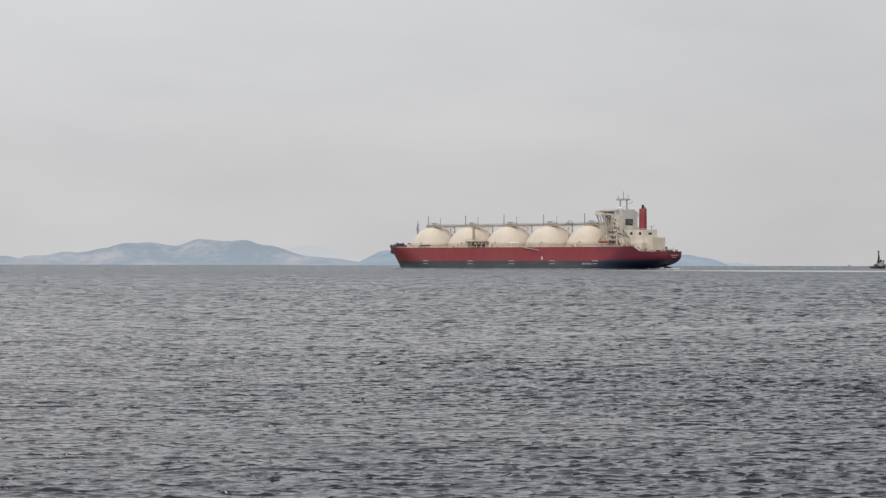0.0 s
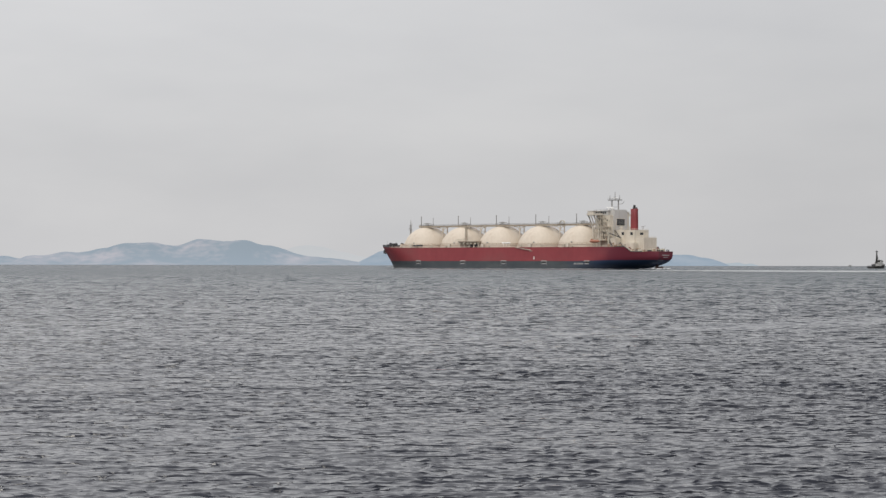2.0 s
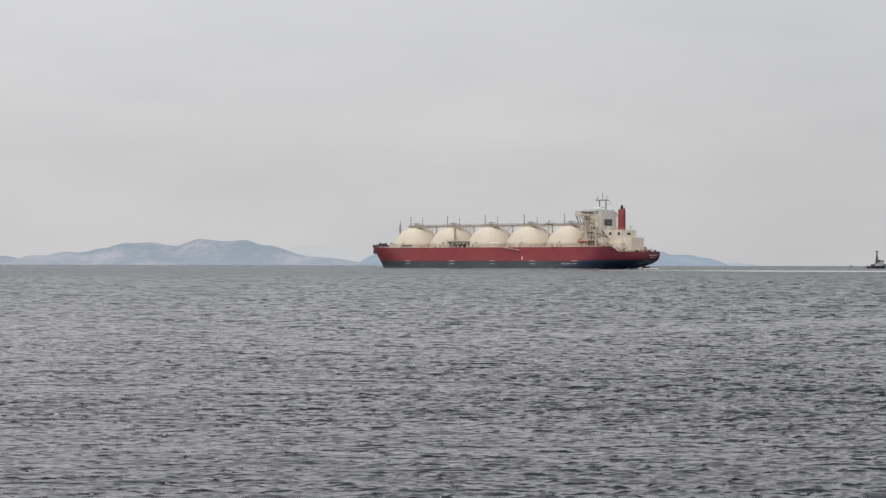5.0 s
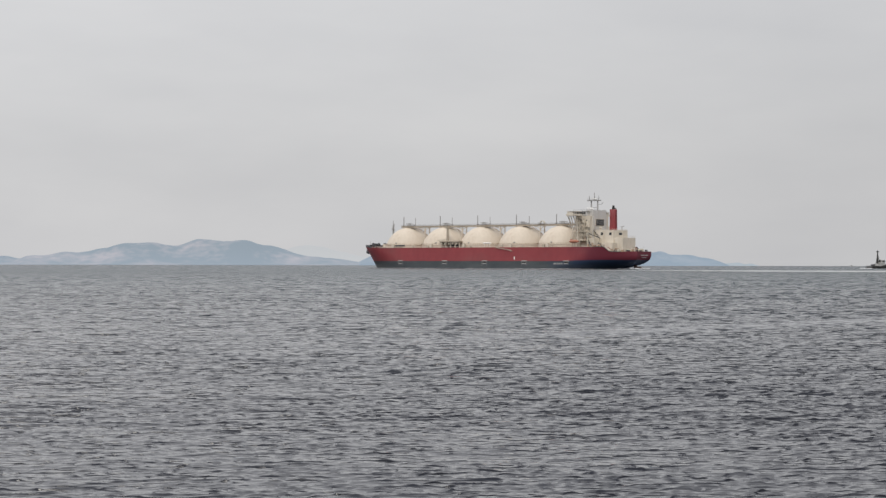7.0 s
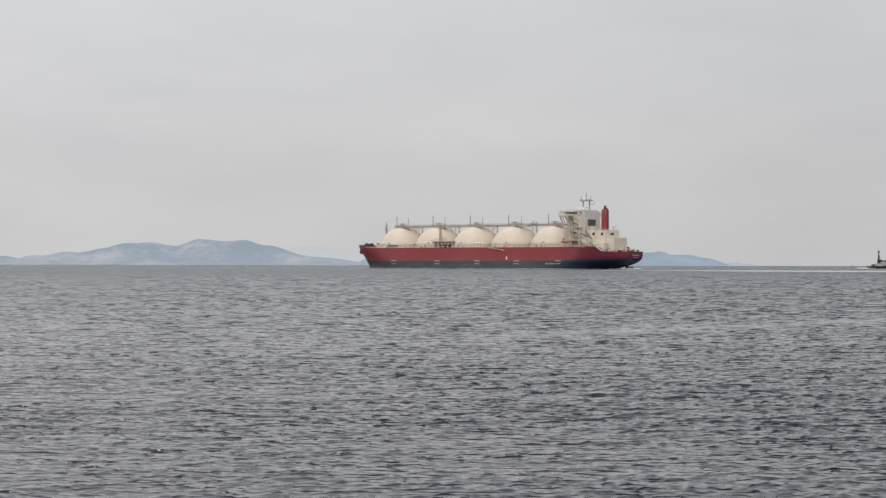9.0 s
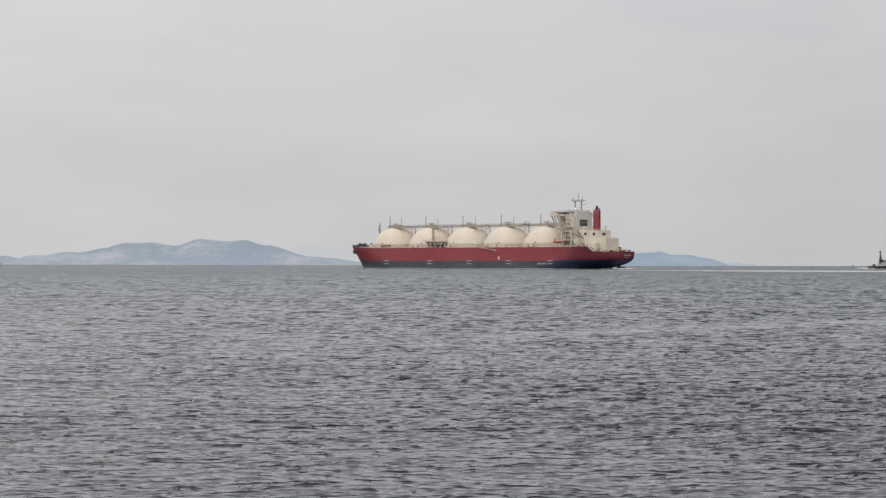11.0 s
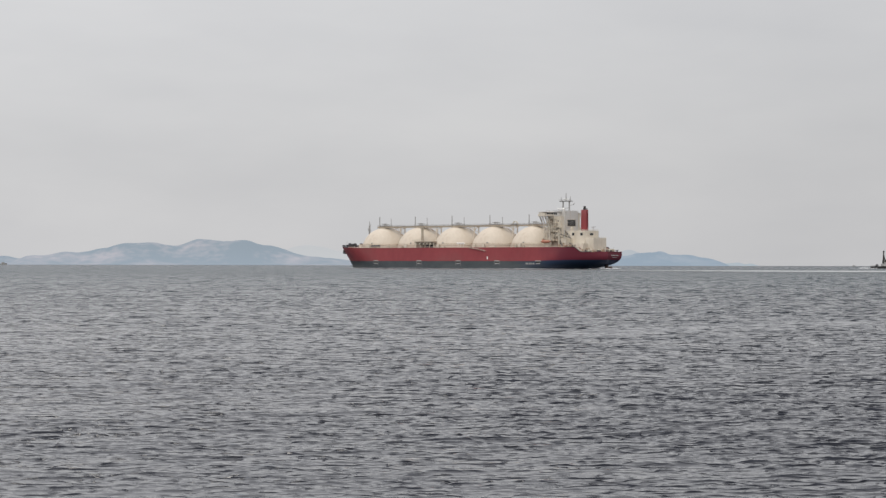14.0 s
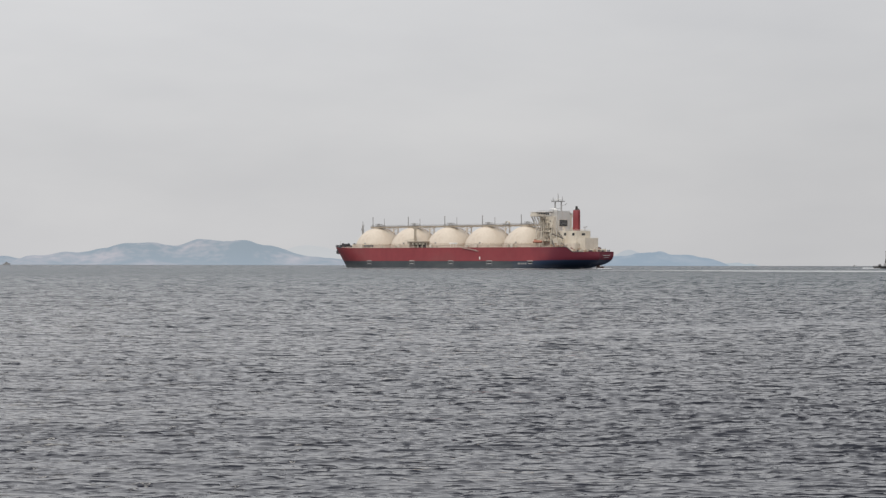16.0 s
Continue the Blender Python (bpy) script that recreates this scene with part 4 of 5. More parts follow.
    for q, y, z0, z1, r in ((234.8, 15.2, 19, 44.2, 0.28), (238.9, 14.5, 19, 46.0, 0.24), (243.2, 14.4, 24.6, 40.2, 0.22), (247.2, 14.6, 19, 36.3, 0.26), (240.6, 13.6, 28.6, 46.2, 0.3)):
        bm = bmesh.new()
        rod(bm, (sx(q), y, z0), (sx(q), y, z1), r, seg=8)
        part("gallery_post", bm, OFFWHITE, acc)
    for q, y, z, w, h in ((236.4, 14.4, 24.7, 1.6, 1.5), (244.6, 14.0, 24.7, 1.2, 1.9), (246.2, 14.0, 28.6, 1.4, 1.2), (236.2, 14.2, 32.5, 1.2, 1.7), (241.8, 13.7, 36.4, 1.3, 1.3), (236.9, 13.9, 40.3, 1.1, 1.2)):
        bm = bmesh.new()
        box(bm, sx(q + w / 2), sx(q - w / 2), y - 0.5, y + 0.5, z, z + h, 0.08)
        part("deck_locker", bm, RUSTY, acc)
    # doors on the galleries
    bm = bmesh.new()
    box(bm, -0.5, 0.5, -0.08, 0.08, 0, 2.0, 0.04)
    door = mesh_of("door", bm, PIPE)
    for k, z in enumerate((24.8, 28.7, 32.6, 36.5, 40.4)):
        again("door", door, acc, pose(sx(245.4 - (k % 2) * 9.5), 11.88, z))
    # wheelhouse, with its band of windows
    bm = bmesh.new()
    box(bm, sx(244), sx(231.6), -12, 12, 46.2, 50.0, 0.2)
    box(bm, sx(244.6), sx(231.0), -12.6, 12.6, 50.0, 50.4, 0.08)
    wheel = part("wheelhouse", bm, HOUSE, acc)
    bm = bmesh.new()
    for k in range(14):
        y = -11.2 + 1.72 * k
        box(bm, sx(231.6), sx(231.5), y - 0.75, y + 0.75, 47.6, 49.2)
    for k in range(6):
        s = 232.8 + 1.8 * k
        for y in (12.05, -12.05):
            box(bm, sx(s + 0.7), sx(s - 0.7), y - 0.06, y + 0.06, 47.6, 49.2)
    part("bridge_window", bm, GLASS, wheel)
    for side in (1, -1):
        bm = bmesh.new()
        ya, yb = (12, 23.2) if side > 0 else (-23.2, -12)
        box(bm, sx(239.6), sx(232.4), ya, yb, 46.0, 46.5, 0.06)
        yo = side * 23.0
        box(bm, sx(239.5), sx(232.5), yo - 0.12, yo + 0.12, 46.5, 47.8)
        box(bm, sx(232.7), sx(232.4), ya, yb, 46.5, 47.8)
        box(bm, sx(239.6), sx(239.3), ya, yb, 46.5, 47.8)
        wing = part("bridge_wing", bm, OFFWHITE, acc)
        bm = bmesh.new()
        box(bm, sx(238.6), sx(233.0), side * 21.3 - 1.6, side * 21.3 + 1.6, 46.5, 49.4, 0.15)
        box(bm, sx(239.4), sx(232.4), side * 17.7 - 5.0, side * 18.2 + 5.0, 49.6, 49.9, 0.05)
        for s in (232.9, 239.0):
            for y in (15.5, 18.5):
                rod(bm, (sx(s), side * y, 46.4), (sx(s), side * y, 49.7), 0.14, seg=6)
        part("wing_cab", bm, OFFWHITE, wing)
        bm = bmesh.new()
        for s in (233.4, 238.6):
            rod(bm, (sx(s - 0.6), side * 21.6, 46.0), (sx(s), side * 16.6, 36.4), 0.48, 0.48, 8)
            rod(bm, (sx(s), side * 16.6, 36.4), (sx(s), side * 16.4, 19), 0.42, 0.5, 8)
            rod(bm, (sx(s - 0.6), side * 17.8, 45.9), (sx(s), side * 15.8, 39.1), 0.36, 0.36, 8)
        for z in (24.6, 32.4, 36.4):
            rod(bm, (sx(233.4), side * 16.5, z), (sx(238.6), side * 16.5, z), 0.25, seg=6)
        part("wing_strut", bm, OFFWHITE, wing)
    # radar mast
    bm = bmesh.new()
    for s in (238.9, 245.1):
        rod(bm, (sx(s), 0, 50.2), (sx(s), 0, 59.6), 0.62, 0.5, 10)
    rod(bm, (sx(239.0), 0, 53.6), (sx(245.0), 0, 53.6), 0.2, seg=6)
    box(bm, sx(247.6), sx(236.2), -1.6, 1.6, 59.3, 60.0, 0.08)
    rod(bm, (sx(241.9), 0, 59.8), (sx(241.9), 0, 67.0), 0.45, 0.18, 8)
    mast = part("radar_mast", bm, MASTGREY, acc, "grey goalpost radar mast with aerials", True)
    bm = bmesh.new()
    rail(bm, [(sx(247.2), 2.3, 59.9), (sx(236.6), 2.3, 59.9)], 1.1, 1.6, 0.07)
    part("mast_rail", bm, MASTGREY, mast)
    for p, q, r0, r1 in (((237.0, 0, 59.9), (237.0, 0, 63.6), 0.3, 0.18), ((246.8, 0.8, 59.9), (246.8, 0.8, 63.8), 0.3, 0.18)):
        bm = bmesh.new()
        rod(bm, (sx(p[0]), p[1], p[2]), (sx(q[0]), q[1], q[2]), r0, r1, 6)
        part("aerial", bm, MASTGREY, mast)
    bm = bmesh.new()
    rod(bm, (sx(245.0), 0, 56.0), (sx(249.0), 0, 56.4), 0.18, seg=6)
    rod(bm, (sx(248.9), 0, 56.3), (sx(250.6), 0, 58.2), 0.2, 0.16, 6)
    part("gaff", bm, MASTGREY, mast)
    bm = bmesh.new()
    box(bm, sx(244.6), sx(239.4), -0.35, 0.35, 61.2, 61.8, 0.1)
    rod(bm, (sx(242), 0, 59.9), (sx(242), 0, 61.2), 0.3, seg=8)
    box(bm, sx(239.6), sx(235.4), 1.8, 2.3, 53.0, 53.5, 0.1)
    rod(bm, (sx(237.5), 2.05, 50.4), (sx(237.5), 2.05, 53.0), 0.3, seg=8)
    part("radar_scanner", bm, WHITE, mast)
    for s, y in ((243.5, 5.5), (236.5, -4)):
        bm = bmesh.new()
        lathe(bm, [(0.5, 50.3), (0.5, 51.4), (1.0, 51.8), (1.15, 52.5), (0.9, 53.2), (0.3, 53.6)], 14, sx(s), y)
        part("satellite_dome", bm, WHITE, acc, "", True)
    bm = bmesh.new()
    rail(bm, [(sx(231.5), 12.2, 50.4), (sx(244.2), 12.2, 50.4), (sx(244.2), -12.2, 50.4)], 1.1, 1.8, 0.06)
    rail(bm, [(sx(247.6), 9.0, 51.0), (sx(240.8), 9.0, 51.0)], 1.1, 1.8, 0.06)
    part("roof_rail", bm, MASTGREY, acc)
    # deckhouse at main deck level
    bm = bmesh.new()
    box(bm, sx(255.6), sx(248.0), 8, 17.6, 18.8, 26.6, 0.15)
    part("deckhouse", bm, OFFWHITE, acc)
    bm = bmesh.new()
    box(bm, sx(236.0), sx(231.6), -15, 15, 18.8, 23.4, 0.15)
    part("deckhouse", bm, OFFWHITE, acc)


def build_side_gear(ship):
    """Weathered gear on the port side deck abreast of the casing: stairs, a provisions crane, vents and pipes."""
    def stair(p, q, w=0.5):
        bm = bmesh.new()
        p, q = Vector(p), Vector(q)
        for d in (-w, w):
            o = Vector((0, d, 0))
            rod(bm, p + o, q + o, 0.16, seg=5)
            rod(bm, p + o + Vector((0, 0, 1.0)), q + o + Vector((0, 0, 1.0)), 0.07, seg=4)
        for k in range(11):
            c = p.lerp(q, k / 10)
            box(bm, c.x - 0.2, c.x + 0.2, c.y - w, c.y + w, c.z - 0.05, c.z + 0.05)
        part("outside_stair", bm, DARK, ship, "dark outside stair")
    stair((sx(248.6), 18.4, 26.7), (sx(253.4), 18.4, 19.0))
    stair((sx(249.0), 10.2, 33.4), (sx(254.4), 10.2, 26.7))
    stair((sx(257.2), 15.0, 22.5), (sx(262.6), 15.0, 17.0))
    # provisions crane with its jib laid aft
    bm = bmesh.new()
    rod(bm, (sx(250.2), 19.2, 18.8), (sx(250.2), 19.2, 30.2), 0.75, 0.6, 10)
    box(bm, sx(251.4), sx(249.2), 18.3, 20.1, 29.6, 31.4, 0.15)
    crane = part("provisions_crane", bm, PIPE, ship, "weathered provisions crane with a stowed jib", True)
    bm = bmesh.new()
    rod(bm, (sx(250.4), 19.2, 30.8), (sx(262.2), 19.2, 26.4), 0.36, 0.24, 8)
    rod(bm, (sx(250.4), 19.2, 31.6), (sx(262.2), 19.2, 26.7), 0.08, seg=5)
    rod(bm, (sx(261.6), 19.2, 26.5), (sx(261.6), 19.2, 24.2), 0.07, seg=5)
    part("crane_jib", bm, DARK, crane)
    # cowl vents and lockers
    for s, y, h in ((253.0, 16.6, 25.2), (255.2, 19.8, 22.4), (259.4, 18.0, 21.4), (264.2, 17.4, 21.0)):
        bm = bmesh.new()
        lathe(bm, [(0.55, 18.4), (0.55, h - 0.8), (0.95, h - 0.6), (1.0, h), (0.3, h + 0.3)], 12, sx(s), y)
        part("cowl_vent", bm, RUSTY if s < 256 else PIPE, ship, "", True)
    for s, y, w, h in ((251.6, 20.6, 1.6, 2.4), (257.6, 20.2, 2.0, 1.8), (261.6, 19.6, 1.4, 2.2)):
        bm = bmesh.new()
        box(bm, sx(s + w / 2), sx(s - w / 2), y - 0.8, y + 0.8, 18.7, 18.9 + h, 0.08)
        part("deck_locker", bm, RUSTY, ship)
    bm = bmesh.new()
    for k in range(3):
        rod(bm, (sx(248.2 + 0.7 * k), 8.9 + 0.2 * k, 20.0), (sx(248.2 + 0.7 * k), 8.9 + 0.2 * k, 36.0 - 2.6 * k), 0.22, seg=6)
    part("vent_pipe", bm, PIPE, ship)


def build_lifeboats(ship):
    for side in (1, -1):
        bm = bmesh.new()
        n, seg = 13, 14
        rows = []
        for i in range(n):
            t = i / (n - 1)
            w = max(0.12, (1 - abs(2 * t - 1) ** 2.6)) ** 0.5
            rows.append([bm.verts.new((-4.6 + 9.2 * t, 1.55 * w * math.cos(2 * math.pi * k / seg), 1.5 * w * math.sin(2 * math.pi * k / seg) * (1.0 if math.sin(2 * math.pi * k / seg) < 0 else 0.85)))
                         for k in range(seg)])
        for a, b in zip(rows, rows[1:]):
            for k in range(seg):
                bm.faces.new((a[k], a[(k + 1) % seg], b[(k + 1) % seg], b[k]))
        bm.faces.new(rows[0][::-1])
        bm.faces.new(rows[-1])
        box(bm, 1.6, 3.4, -0.7, 0.7, 0.9, 1.9, 0.15)
        me = mesh_of("lifeboat", bm, ORANGE, True)
        boat = again("lifeboat", me, ship, pose(sx(238.0), side * 20.6, 23.9), "enclosed orange lifeboat in davits")
        for d in (-3, 3):
            bm = bmesh.new()
            rod(bm, (d, -side * 2.6, -5.0), (d, -side * 2.2, 2.4), 0.3, seg=8)
            rod(bm, (d, -side * 2.2, 2.4), (d, side * 0.4, 3.2), 0.28, seg=8)
            rod(bm, (d, 0.0, 1.2), (d, 0.0, 3.1), 0.08, seg=5)
            rod(bm, (d, side * 0.8, -5.0), (d, side * 0.6, -1.3), 0.22, seg=8)
            part("davit", bm, OFFWHITE, boat)


def build_casing(ship):
    bm = bmesh.new()
    box(bm, sx(267.2), sx(249.0), -9, 9, 14.5, 33.5, 0.2)
    casing = part("engine_casing", bm, OFFWHITE, ship, "off-white engine casing under the funnel")
    bm = bmesh.new()
    box(bm, sx(275.3), sx(267.0), -8.2, 8.2, 14.4, 27.0, 0.2)
    part("aft_deckhouse", bm, OFFWHITE, casing)
    bm = bmesh.new()
    box(bm, sx(270.0), sx(256.0), 8.8, 14.0, 14.5, 22.5, 0.15)
    part("side_house", bm, OFFWHITE, casing)
    # openings
    for s, z in ((256.1, 30.4), (264.3, 30.3)):
        bm = bmesh.new()
        box(bm, sx(s + 1.1), sx(s - 1.1), 8.95, 9.12, z - 1.2, z + 1.2, 0.05)
        part("vent_opening", bm, GLASS, casing, "dark square vent opening")
    bm = bmesh.new()
    box(bm, sx(267.35), sx(267.15), -1.9, 2.3, 29.3, 31.3, 0.05)
    part("vent_opening", bm, GLASS, casing)
    bm = bmesh.new()
    rail(bm, [(sx(250), 8.8, 33.5), (sx(267), 8.8, 33.5), (sx(267), -8.8, 33.5)], 1.1, 1.8, 0.06)
    rail(bm, [(sx(268), 8.0, 27), (sx(275.1), 8.0, 27), (sx(275.1), -8.0, 27)], 1.1, 1.8, 0.06)
    part("casing_rail", bm, OFFWHITE, casing)
    bm = bmesh.new()
    rod(bm, (sx(265.5), -4.0, 33.5), (sx(265.5), -4.0, 36.4), 0.25, seg=8)
    rod(bm, (sx(263.6), -4.4, 36.4), (sx(268.0), -3.6, 37.0), 0.22, seg=8)
    part("davit", bm, MASTGREY, casing)
    bm = bmesh.new()
    for y in (6, -6):
        lathe(bm, [(0.9, 33.4), (0.9, 35.2), (1.5, 35.4), (1.4, 36.2), (0.4, 36.5)], 14, sx(252.5), y)
    part("mushroom_vent", bm, OFFWHITE, casing, "", True)
    # funnel
    bm = bmesh.new()
    rings = []
    seg = 28
    for z, k in ((33.4, 1.0), (44, 0.98), (51.4, 0.95), (51.7, 0.90)):
        rings.append([bm.verts.new((sx(260.3) + 2.9 * k * math.copysign(abs(math.cos(a)) ** 0.7, math.cos(a)),
                                    2.3 * k * math.copysign(abs(math.sin(a)) ** 0.7, math.sin(a)), z))
                      for a in (2 * math.pi * (q + 0.5) / seg for q in range(seg))])
    for a, b in zip(rings, rings[1:]):
        for q in range(seg):
            bm.faces.new((a[q], a[(q + 1) % seg], b[(q + 1) % seg], b[q]))
    bm.faces.new(rings[-1])
    funnel = part("funnel", bm, FUNNEL, ship, "tall red funnel with black exhaust pipe", True)
    bm = bmesh.new()
    lathe(bm, [(1.25, 51.4), (1.2, 53.0), (0.95, 53.2), (0.9, 55.0), (0.6, 55.0)], 16, sx(260.3), 0)
    for y in (-1.6, 1.6):
        rod(bm, (sx(261.8), y * 0.6, 51.5), (sx(261.8), y * 0.6, 53.0), 0.4, seg=8)
    part("exhaust_pipe", bm, SOOT, funnel, "", True)
    bm = bmesh.new()
    rod(bm, (sx(263.3), 0.6, 33.6), (sx(263.2), 0.6, 51.4), 0.08, seg=5)
    rod(bm, (sx(263.3), -0.6, 33.6), (sx(263.2), -0.6, 51.4), 0.08, seg=5)
    for k in range(30):
        z = 34 + 0.58 * k
        rod(bm, (sx(263.25), 0.6, z), (sx(263.25), -0.6, z), 0.05, seg=4)
    part("ladder", bm, FUNNEL, funnel)


def build_sterndeck(ship):
    for s, y in ((279.5, 7), (279.5, -7), (284.5, 0), (276.5, 13.0), (276.5, -13.0)):
        bm = bmesh.new()
        rod(bm, (sx(s), y - 2.2, 16.2), (sx(s), y + 2.2, 16.2), 0.9, seg=14)
        for d in (-2.4, 2.4):
            rod(bm, (sx(s), y + d - 0.15, 16.2), (sx(s), y + d + 0.15, 16.2), 1.35, seg=14)
        box(bm, sx(s + 1.3), sx(s - 1.3), y - 2.6, y + 2.6, 14.4, 15.4, 0.1)
        part("mooring_winch", bm, PIPE, ship)
    for s, y in ((287.0, 6), (287.0, -6), (274, 15.5), (274, -15.5)):
        bm = bmesh.new()
        for d in (-0.7, 0.7):
            lathe(bm, [(0.42, 14.3), (0.42, 16.2), (0.6, 16.3), (0.6, 16.6)], 10, sx(s + d), y)
        part("bollard", bm, DARK, ship)
    bm = bmesh.new()
    rod(bm, (sx(287.8), 0, 14.4), (sx(289.0), 0, 19.0), 0.12, 0.08, 6)
    part("ensign_staff", bm, MASTGREY, ship)
    bm = bmesh.new()
    pts = []
    for s in (272.5, 274.5, 277, 279.5):
        pts.append((sx(s), half_breadth(s, deck_z(s)) - 0.4, deck_z(s)))
    rail(bm, pts, 1.1, 1.6, 0.06)
    part("deck_rail", bm, OFFWHITE, ship)
    for s, y, w, h in ((270.5, 16.5, 2.4, 2.6), (273.2, 12.5, 3.0, 3.4), (278.0, 12.0, 1.6, 2.0), (281.5, 9.6, 2.6, 1.7), (284.6, 7.8, 1.4, 2.3), (287.6, 2.0, 1.2, 1.6)):
        bm = bmesh.new()
        box(bm, sx(s + w / 2), sx(s - w / 2), y - 0.9, y + 0.9, 14.4, 14.6 + h, 0.1)
        part("deck_locker", bm, RUSTY if h > 1.9 else DARK, ship)
    bm = bmesh.new()
    rod(bm, (sx(282.8), 5.0, 14.4), (sx(282.8), 5.0, 18.6), 0.3, 0.25, 8)
    rod(bm, (sx(282.8), 5.0, 18.4), (sx(286.4), 5.6, 19.2), 0.22, 0.16, 8)
    part("stores_davit", bm, PIPE, ship)
    # dark capping rail down the step and round the quarter
    for side in (1, -1):
        bm = bmesh.new()
        pts = [(sx(q), side * (half_breadth(q, deck_z(q)) - 0.05), deck_z(q) + 0.12) for q in (258, 262, 265, 267, 269, 271, 273, 276, 279)]
        for a, b in zip(pts, pts[1:]):
            rod(bm, a, b, 0.3, seg=6)
        part("capping_rail", bm, DARK, ship)
    # sloping stair from the main deck to the mooring deck
    bm = bmesh.new()
    for y in (18.0, 19.0):
        rod(bm, (sx(266.5), y, 19.0), (sx(272), y, 14.7), 0.15, seg=6)
        rod(bm, (sx(266.5), y, 20.1), (sx(272), y, 15.8), 0.07, seg=6)
    for k in range(12):
        t = (k + 0.5) / 12
        box(bm, sx(266.7 + 5.5 * t), sx(266.3 + 5.5 * t), 18.0, 19.0, 18.95 - 4.3 * t, 19.05 - 4.3 * t)
    part("outside_stair", bm, OFFWHITE, ship)


def build_wash(ship):
    """Pale disturbed water that goes with the hull: along its side, at the stem and about the rudder."""
    bm = bmesh.new()
    rng = random.Random(4)
    rows = []
    for k in range(120):
        s = 8.8 + 262 * k / 119
        h = half_breadth(s, 0.4)
        w = 3.0 + 3.0 * rng.random()
        zz = 0.08 + 0.18 * rng.random() + 0.15 * smoothstep(150, 260, s)
        rows.append([bm.verts.new((sx(s), h - 0.2, zz + 0.1)), bm.verts.new((sx(s), h + w * 0.5, zz)), bm.verts.new((sx(s), h + w, 0.05))])
    for a, b in zip(rows, rows[1:]):
        for j in range(2):
            bm.faces.new((a[j], b[j], b[j + 1], a[j + 1]))
    # the pale strip carries the bright reflection beside the hull in its colour
    part("bow_wave", bm, WASH, ship, "thin pale line of wash along the hull, its reflection painted in", True)
    bm = bmesh.new()
    for k in range(60):
        x, y, r = sx(rng.uniform(270, 291)), rng.uniform(-5, 7), rng.uniform(0.6, 1.6)
        bmesh.ops.create_icosphere(bm, subdivisions=1, radius=r, matrix=Matrix.Translation((x, y, 0.1)) @ Matrix.Diagonal((1.6, 1, 0.5, 1)))
    part("stern_wash", bm, FOAM, ship, "white wash churned up at the rudder", True)


def gas_carrier():
    ship = thing("gas_carrier", pose(*MID, 0, 0, SHIP_TURN), "red-hulled gas carrier ship with five cream spherical tanks, under way", "ship")
    hull = build_hull(ship)
    hull_marks(hull, ship)
    build_tanks(ship)
    build_catwalk(ship)
    build_pipe_loop(ship)
    build_foredeck(ship)
    build_manifold(ship)
    build_accommodation(ship)
    build_side_gear(ship)
    build_lifeboats(ship)
    build_casing(ship)
    build_sterndeck(ship)
    build_wash(ship)
    done = set()
    for ob in ship.children_recursive:
        if ob.data.name not in done:
            done.add(ob.data.name)
            ob.data.transform(Matrix.Diagonal((1, 1, RISE, 1)))
        ob.location.z *= RISE
    return ship


SHIP = gas_carrier()


